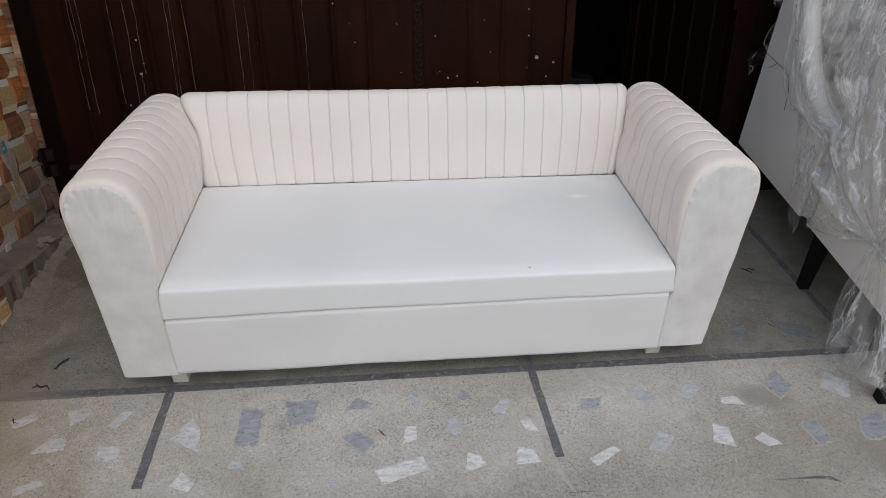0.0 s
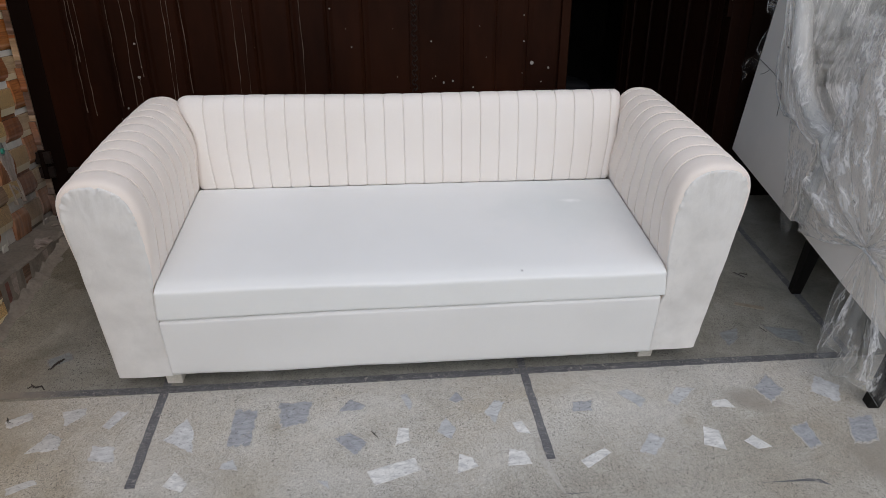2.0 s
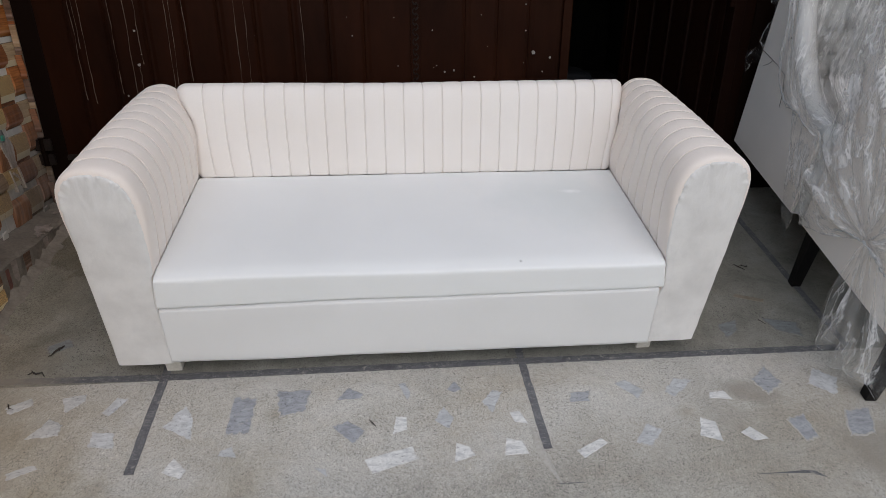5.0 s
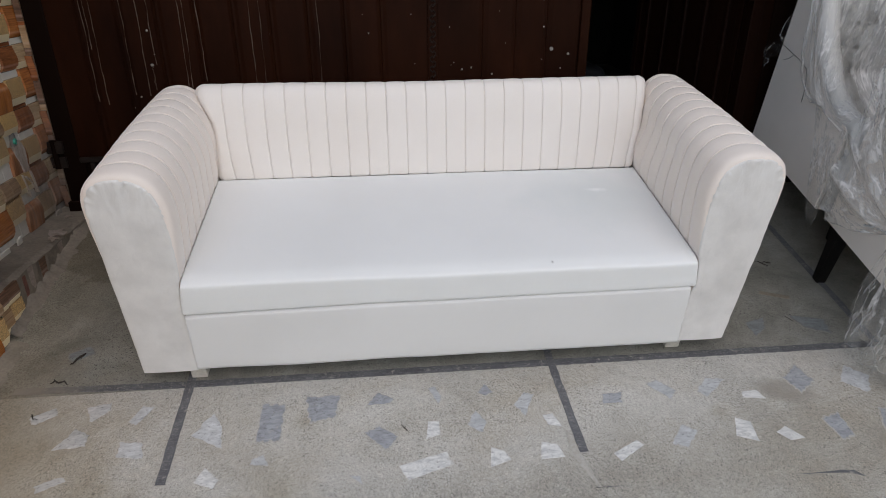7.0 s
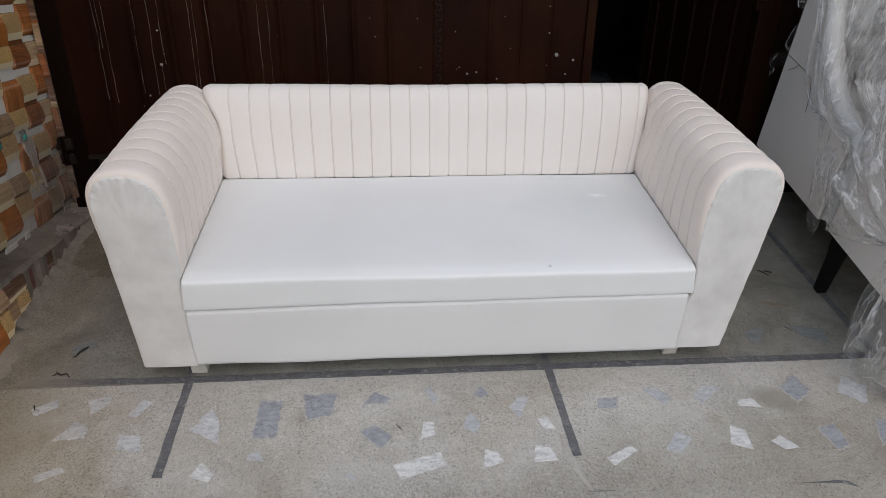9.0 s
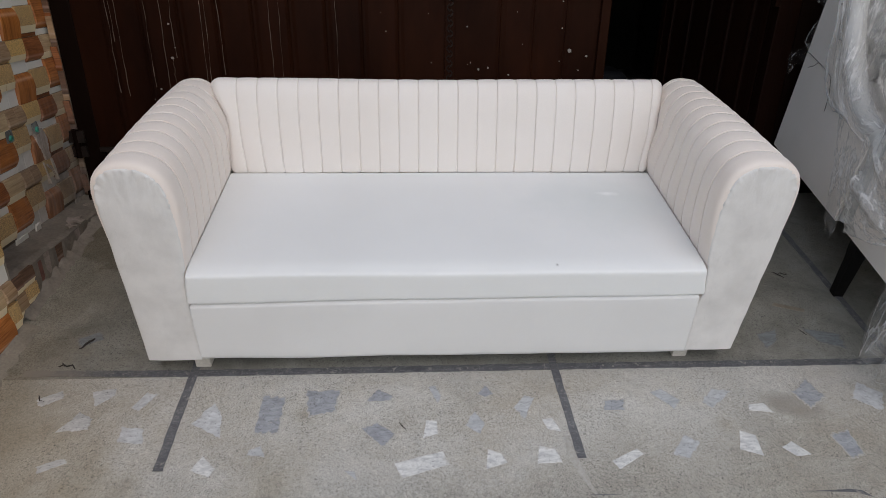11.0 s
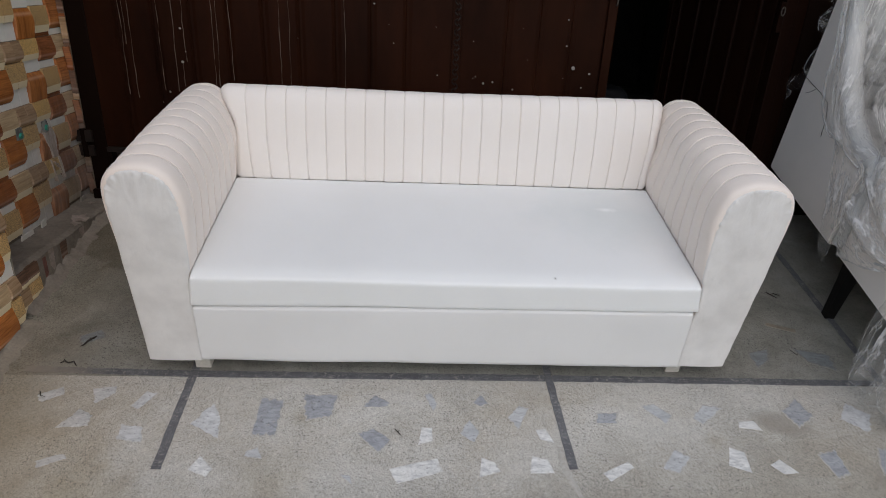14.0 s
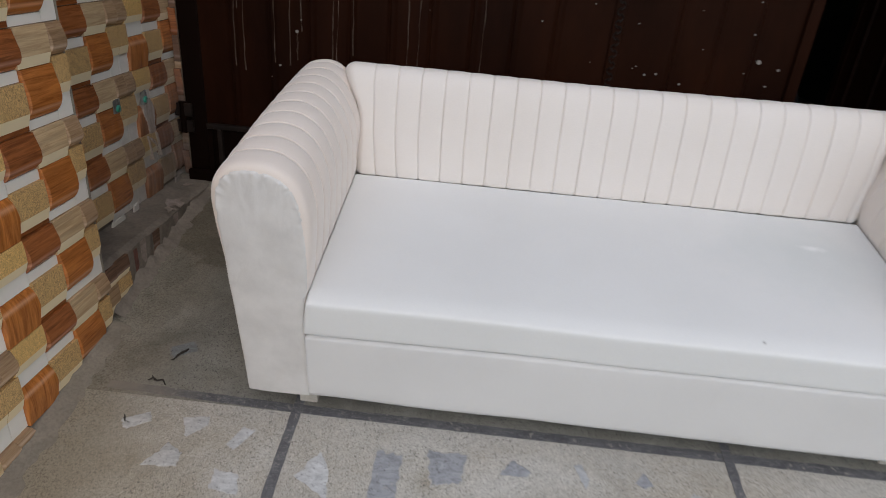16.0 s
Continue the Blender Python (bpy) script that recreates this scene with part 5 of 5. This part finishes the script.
def side_panel(x0, x1):
    bm = bmesh.new()
    pts = SIDE[:2] + [tuple(p) for p in smooth_path(SWOOP, 4)] + [SIDE[10]]
    lo = [bm.verts.new((x0, -f, z)) for f, z in pts]
    hi = [bm.verts.new((x1, -f, z)) for f, z in pts]
    bm.faces.new(lo)
    bm.faces.new(hi[::-1])
    n = len(pts)
    for k in range(n):
        j = (k + 1) % n
        bm.faces.new((lo[j], lo[k], hi[k], hi[j]))
    bmesh.ops.bevel(bm, geom=[e for e in bm.edges if abs(e.verts[0].co.x - e.verts[1].co.x) < 1e-6], offset=0.006, segments=2, affect="EDGES")
    return bm


WIDE = 0.74


def tufted_back():
    """The inner back, quilted by buttons in a diamond pattern."""
    rows = []
    buttons = []
    for r in range(7):
        z = 0.52 + 0.105 * r
        off = 0.0 if r % 2 else 0.075
        for c in range(6):
            x = 0.06 + off + 0.15 * c - 0.075
            if 0.06 < x < WIDE - 0.06:
                buttons.append((x, z))
    b = np.array(buttons)
    # creases from button to button: level ones deep, slanting ones faint
    creases = [(p, q, 0.9 if abs(p[1] - q[1]) < 0.01 else 0.8) for p in buttons for q in buttons
               if (p < q and math.hypot(p[0] - q[0], p[1] - q[1]) < 0.16)]
    ca, cb = np.array([c[0] for c in creases]), np.array([c[1] for c in creases])
    deep = np.array([c[2] for c in creases])
    for i in range(91):
        z = 0.38 + 0.76 * i / 90
        row = []
        for j in range(71):
            x = 0.045 + (WIDE - 0.09) * j / 70
            p = np.array((x, z))
            t = np.clip(((p - ca) * (cb - ca)).sum(1) / ((cb - ca) ** 2).sum(1), 0, 1)
            gap = np.hypot(*(p - ca - (cb - ca) * t[:, None]).T)
            d = np.hypot(b[:, 0] - x, b[:, 1] - z).min()
            puff = 0.042 * (1 - math.exp(-(d / 0.04) ** 1.1)) - 0.016 * float((deep * np.exp(-(gap / 0.009) ** 2)).max())
            y = -0.105 - puff - 1.1 * max(0, 0.62 - z) ** 1.2
            row.append((x, y, z))
        rows.append(row)
    return grid(rows), buttons


def make_chair(m, inset):
    e = thing("accent_chair", "silver tufted high-back chair with grey cloth sides and black legs", "chair", m, "wrapped chairs")
    part("side_panel", side_panel(0.0, 0.045), M["grey_cloth"], e, "plain grey cloth side")
    part("side_panel", side_panel(WIDE - 0.045, WIDE), M["grey_cloth"], e, "plain grey cloth side")
    part("back_panel", box(0.046, WIDE - 0.046, -0.10, -0.004, 0.25, 1.155, 0.01), M["grey_cloth"], e, "plain grey cloth back")
    skin, buttons = tufted_back()
    back = part("tufted_back", skin, M["silver_velvet"], e, "button-tufted silver back", smooth=True)
    for x, z in buttons:
        bm = bmesh.new()
        bmesh.ops.create_uvsphere(bm, u_segments=8, v_segments=5, radius=0.0065)
        part("button", bm, M["silver_velvet"], back, m=pose(x, -0.106 - 1.1 * max(0, 0.62 - z) ** 1.2, z), smooth=True)
    part("seat", soft_box(0.047, WIDE - 0.047, -0.70, -0.11, 0.26, 0.46, 0.04, (24, 20, 8), lambda p: p + Vector((0, 0, 0.012 * math.sin(4 * p.x) if p.z > 0.4 else 0))), M["silver_velvet"], e, smooth=True)
    for x in (0.036, WIDE - 0.036):
        pts = [(x, -f - 0.006, z + 0.004) for f, z in smooth_path(SWOOP + [(0.70, 0.54), (0.705, 0.40), (0.70, 0.27)], 5)]
        part("roll", tube(pts, 0.036, 14), M["silver_velvet"], e, "padded silver roll", smooth=True)
    for f, z in [p for p in smooth_path(SWOOP, 3)[2::2] if p[0] < 0.33]:
        bm = bmesh.new()
        bmesh.ops.create_uvsphere(bm, u_segments=8, v_segments=4, radius=0.0035)
        part("stud", bm, M["black_wood"], e, m=pose(-0.002, -f + 0.030, z - 0.016))
    for x, f in ((0.008, 0.045), (WIDE - 0.058, 0.045), (0.008 + inset, 0.65 - 0.7 * inset), (WIDE - 0.058 - inset, 0.65 - 0.7 * inset)):
        bm = bmesh.new()
        rows = []
        for z, s in ((0.0, 0.72), (0.26, 1.0)):
            c = Vector((x + 0.025, -f - 0.025, z))
            r = 0.025 * s
            rows.append([c + Vector(v) for v in ((-r, -r, 0), (r, -r, 0), (r, r, 0), (-r, r, 0))])
        grid(rows, closed_u=True, bm=bm)
        vs = list(bm.verts)
        bm.faces.new(vs[:4][::-1])
        part("leg", bm, M["black_wood"], e, "black tapered wooden leg")
    return e


REAR_CHAIR = RAMP @ pose(2.495, 1.205, 0, 0, 0, -6.5)
FRONT_CHAIR = RAMP @ pose(2.415, 0.452, 0, 0, 0, -7.2)
make_chair(REAR_CHAIR, 0.20)
make_chair(FRONT_CHAIR, 0.0)


def crumple(u, v, amount, seed):
    """Folds of thin film: long creases along v with small crushing on top."""
    a = 1 - abs(noise.noise(Vector((u * 17 + seed, v * 2.4, seed)))) * 2.2
    b = 1 - abs(noise.noise(Vector((u * 34, v * 13, seed + 3)))) * 2.2
    return amount * (0.8 * a + 0.2 * b)


def film_part(name, rows, amount, seed, push, mat, parent, label=""):
    """rows of (point, (u, v)) or (point, (u, v), share of the crumpling): a sheet of film, with its folds along v."""
    out, uvs = [], []
    for row in rows:
        r = []
        for p, (u, v), *calm in row:
            d = crumple(u, v, amount * (calm[0] if calm else 1.0), seed)
            r.append(Vector(p) + Vector(push) * d + Vector((0, 0.25 * d, 0.12 * d)))
            uvs.append((u + 0.37 * seed, v + 0.71 * seed))
        out.append(r)
    ob = part(name, grid(out), mat, parent, label, smooth=True)
    me = ob.data
    layer = me.uv_layers.new(name="folds")
    for loop in me.loops:
        layer.data[loop.index].uv = uvs[loop.vertex_index]
    return ob


SWOOP_F, SWOOP_Z = zip(*smooth_path(SWOOP, 8))


def swoop_at(f):
    return float(np.interp(f, SWOOP_F, SWOOP_Z))


def hem_cord(parent, pts, seed, r=0.0032):
    """The gathered, doubled edge of a film."""
    rng = random.Random(seed)
    n = 40
    line = smooth_path(pts, n // (len(pts) - 1))
    stray = min(0.003, r)
    ring = [(p[0] + rng.uniform(-stray, stray), p[1] + rng.uniform(-stray, stray), p[2] + rng.uniform(-stray, stray)) for p in line]
    ob = part("gathered_hem", tube(ring, r, 6, taper=[rng.uniform(0.15, 1.2) for _ in ring]), M["film_hem"], parent, "gathered white film edge", smooth=True)
    return ob


def flap_low(f):
    """The lower edge of the rear chair's flap of film."""
    return swoop_at(f) - float(np.interp(f, [0.09, 0.19, 0.215, 0.29, 0.39, 0.50, 0.60], [0.030, 0.055, 0.150, 0.150, 0.100, 0.030, 0.022]))


def rear_wrap():
    e = thing("plastic_wrap", "crumpled clear plastic film over the tufted chair", "plastic wrap", REAR_CHAIR.copy(), "plastic wraps")
    # hangs straight down outside the seat
    rows = []
    for i in range(50):
        row = []
        for j in range(24):
            q, t = j / 23, i / 49
            z = 0.215 + 0.02 * math.sin(13 * q) + 0.405 * t
            f = 0.440 + 0.295 * q + 0.55 * (0.62 - z) * (1 - q)
            row.append(((-0.012 - 0.010 * math.sin(6 * z) * (1 - t), -f, min(z, swoop_at(f))), (0.6 * (f + 0.45 * z), 0.8 * z)))
        rows.append(row)
    film_part("side_film", rows, 0.006, 1.0, (-1, 0, 0), M["film_loose"], e)
    # drawn round the roll, with a loose flap that hangs over the side and ends in a gathered hem
    rows = []
    for i in range(52):
        a = i / 51
        row = []
        for j in range(90):
            f = 0.090 + 0.57 * j / 89
            df, dz = 0.01, swoop_at(f + 0.01) - swoop_at(f)
            nf, nz = -dz / math.hypot(df, dz), df / math.hypot(df, dz)
            phi = -1.5 + 3.07 * min(a / 0.55, 1.0)
            r = 0.043
            over = max(0.0, a - 0.55) / 0.45
            x = 0.036 - r * math.sin(phi) - 0.010 * over
            fall = (swoop_at(f) - flap_low(f)) * over
            row.append(((x, -f - 0.006 - r * math.cos(phi) * nf, swoop_at(f) + 0.004 + r * math.cos(phi) * nz - fall), (a * 0.22 + 0.05 * math.sin(9 * f), f * 1.2)))
        rows.append(row)
    film_part("bunched_film", rows, 0.011, 4.0, (-1, 0, 0), M["film_bunch"], e)
    hem = [(-0.020, -f, flap_low(f)) for f in (0.11, 0.18, 0.212, 0.25, 0.29, 0.34, 0.39, 0.46, 0.53, 0.58)]
    hem_cord(e, hem, 3, 0.0030)
    hem_cord(e, [(x - 0.004, y, z + 0.014) for x, y, z in hem[3:9]], 4, 0.0020)
    hem_cord(e, [(-0.012, -f, swoop_at(f) - 0.012) for f in (0.10, 0.15, 0.20, 0.25, 0.31)], 5, 0.0024)
    # over the tufted back
    rows = []
    for i in range(64):
        z = 0.46 + 0.72 * i / 63
        row = []
        for j in range(70):
            x = 0.03 + 0.68 * j / 69
            f = 0.172 + 5.0 * max(0, 0.66 - z) ** 1.5
            row.append(((x, -f - 0.012, z), (x, z)))
        rows.append(row)
    film_part("front_film", rows, 0.010, 2.0, (0, -1, 0), M["film_mid"], e)
    # torn tongues at the rear edge: height of the root, reach, width, drop
    for k, (z, out, h, drop) in enumerate(((0.70, 0.19, 0.10, 0.11), (0.98, 0.035, 0.18, 0.02), (0.83, 0.025, 0.22, 0.02), (1.10, 0.06, 0.12, 0.04))):
        rows = []
        for i in range(16):
            t = i / 15
            row = []
            for j in range(16):
                q = j / 15
                row.append(((-0.006 - 0.02 * math.sin(3 * t + k) * q, -0.03 + (out + 0.03) * q * (1 - 0.5 * abs(2 * t - 1)), z + h * (t - 0.5) * (1 - 0.45 * q) - drop * q * q), (z + h * t, q * out)))
            rows.append(row)
        film_part("torn_film", rows, 0.012, 3.0 + k, (-1, 0, 0), M["film"], e)
        tip = [rows[i][15][0] for i in (0, 4, 8, 12, 15)]
        hem_cord(e, tip, 20 + k, 0.0014)
    # loose dark threads on the cloth
    for pts in (((0.0, 0.71), (0.08, 0.705), (0.18, 0.70), (0.262, 0.688)), ((0.06, 0.655), (0.10, 0.675), (0.13, 0.70)), ((0.264, 0.688), (0.30, 0.63), (0.315, 0.56))):
        part("thread", tube([(-0.0025, -f, z) for f, z in pts], 0.0011, 5), M["twig"], e, "loose dark thread")


KNOT = (0.40, 0.445)


def hem_low(f):
    """The lower edge of the front chair's wrap, drawn up to the knot."""
    return float(np.interp(f, [0.0, 0.04, 0.13, 0.226, 0.31, 0.40, 0.50, 0.62, 0.75], [0.255, 0.272, 0.305, 0.345, 0.40, 0.445, 0.43, 0.41, 0.40]))


def about_knot(f, z):
    """Fold coordinates that fan out from the knot."""
    df, dz = f - KNOT[0], z - KNOT[1]
    r = math.hypot(df, dz) + 0.02
    return (0.15 * math.atan2(df, dz) + 0.18 * df, r + 0.2 * dz)


def front_wrap():
    e = thing("plastic_wrap", "crumpled clear plastic film knotted round the chair, trailing to the paving", "plastic wrap", FRONT_CHAIR.copy(), "plastic wraps")
    rows = []
    for i in range(110):
        row = []
        for j in range(110):
            f = 0.004 + 0.73 * j / 109
            low = hem_low(f)
            z = low + (1.20 - low) * (i / 109) ** 1.2
            r = math.hypot(f - KNOT[0], z - KNOT[1])
            free = min(1.0, max(0.0, (z - 0.27) / 0.16))
            row.append(((-0.008 - (0.030 * min(1, r * 5) + 0.014 * math.sin(5 * z + 4 * f)) * free, -f, z), about_knot(f, z), 0.15 + 0.85 * free))
        rows.append(row)
    film_part("side_film", rows, 0.024, 11.0, (-1, 0, 0), M["film_thick"], e)
    hem_cord(e, [(-0.016, -f, hem_low(f)) for f in (0.02, 0.10, 0.18, 0.27, 0.34, 0.40)], 31, 0.0016)
    hem_cord(e, [(-0.030, -f, hem_low(f) + 0.004) for f in (0.40, 0.48, 0.56, 0.64, 0.72)], 32, 0.0045)
    hem_cord(e, [(-0.034, -f, hem_low(f) + d) for f, d in ((0.25, 0.03), (0.31, 0.022), (0.36, 0.012), (0.42, 0.004), (0.50, 0.01))], 33, 0.0040)
    hem_cord(e, [(-0.030, -0.006 + 0.004 * math.sin(20 * z), z) for z in (0.30, 0.38, 0.50, 0.62, 0.75, 0.88, 1.0, 1.12)], 34, 0.0014)
    # the tail below the knot, spreading towards the paving
    for seed, f0, f1, out, low in ((17.0, 0.428, 0.60, 0.012, 0.008), (19.0, 0.47, 0.80, 0.020, 0.075)):
        rows = []
        for i in range(48):
            t = 1 - i / 47
            row = []
            for j in range(30):
                q = j / 29
                wide = 0.10 + 0.90 * min(1.0, t * 1.25) ** 0.8
                f = 0.40 + (f0 - 0.40 + (f1 - f0) * q) * wide - 0.062 * math.sin(math.pi * t) * (1 - q) * (seed < 18)
                bottom = low + 0.03 * q * q + 0.012 * math.sin(9 * q + seed)
                z = bottom + (0.445 - bottom) * (1 - t)
                row.append(((-0.020 - out * t * t - 0.012 * math.sin(11 * q + 2 * t + seed) * t, -f, z), (0.95 * (f - 0.40) / (wide + 0.15), 1 - z)))
            rows.append(row)
        film_part("trailing_film", rows, 0.010, seed, (-1, 0, 0), M["film_tail"], e)
        hem_cord(e, [rows[0][j][0] for j in (0, 7, 14, 21, 29)], int(seed), 0.0008)
        hem_cord(e, [rows[i][0][0] for i in (0, 12, 24, 36, 47)], int(seed) + 1, 0.0007)


rear_wrap()
front_wrap()


# ---------------------------------------------------------------- small debris
def twig(name, label, pts, r):
    bm = tube(pts, 0.5 * r, 6, taper=[0.35 + 0.65 * math.sin(math.pi * (k + 0.5) / len(pts)) for k in range(len(pts))])
    rng = random.Random(int(abs(pts[0][0]) * 1000))
    for k in range(3):
        x, y, z = rng.choice(pts)
        dx, dy = rng.uniform(-0.013, 0.013), rng.uniform(-0.010, 0.010)
        tube([(x, y, z), (x + 0.5 * dx, y + 0.6 * dy, z + 0.002), (x + dx, y + dy, 0.002)], 0.3 * r, 5, bm, taper=[1, 0.8, 0.3])
    tagged(part(name, bm, M["twig"], m=RAMP.copy()), label, "litter")


twig("twig", "dark dry twig lying on the paving", [(-0.418, 0.140, 0.003), (-0.411, 0.155, 0.006), (-0.402, 0.168, 0.007), (-0.394, 0.176, 0.006), (-0.391, 0.186, 0.004)], 0.008)
twig("dry_leaf", "curled dark dry leaf strip on the paving", [(-0.455, 0.052, 0.004), (-0.443, 0.060, 0.008), (-0.43, 0.052, 0.006), (-0.412, 0.056, 0.008), (-0.40, 0.042, 0.003)], 0.006)
twig("twig", "dark dry twig lying on the paving", [(-0.452, -0.095, 0.005), (-0.457, -0.083, 0.006), (-0.464, -0.072, 0.004)], 0.004)
twig("twig", "dark dry twig lying on the paving", [(0.69, -0.21, 0.003), (0.70, -0.225, 0.004), (0.71, -0.235, 0.003)], 0.003)
twig("dry_straw", "dark broken straw lying on the trodden paving", [(2.245, 0.520, 0.003), (2.256, 0.503, 0.005), (2.276, 0.483, 0.003)], 0.004)
twig("dry_straw", "dark broken straw lying on the trodden paving", [(2.270, 0.515, 0.003), (2.283, 0.506, 0.004), (2.295, 0.502, 0.003)], 0.004)
twig("dry_straw", "dark broken straw lying on the trodden paving", [(2.177, 0.175, 0.003), (2.185, 0.159, 0.004), (2.191, 0.146, 0.003)], 0.003)
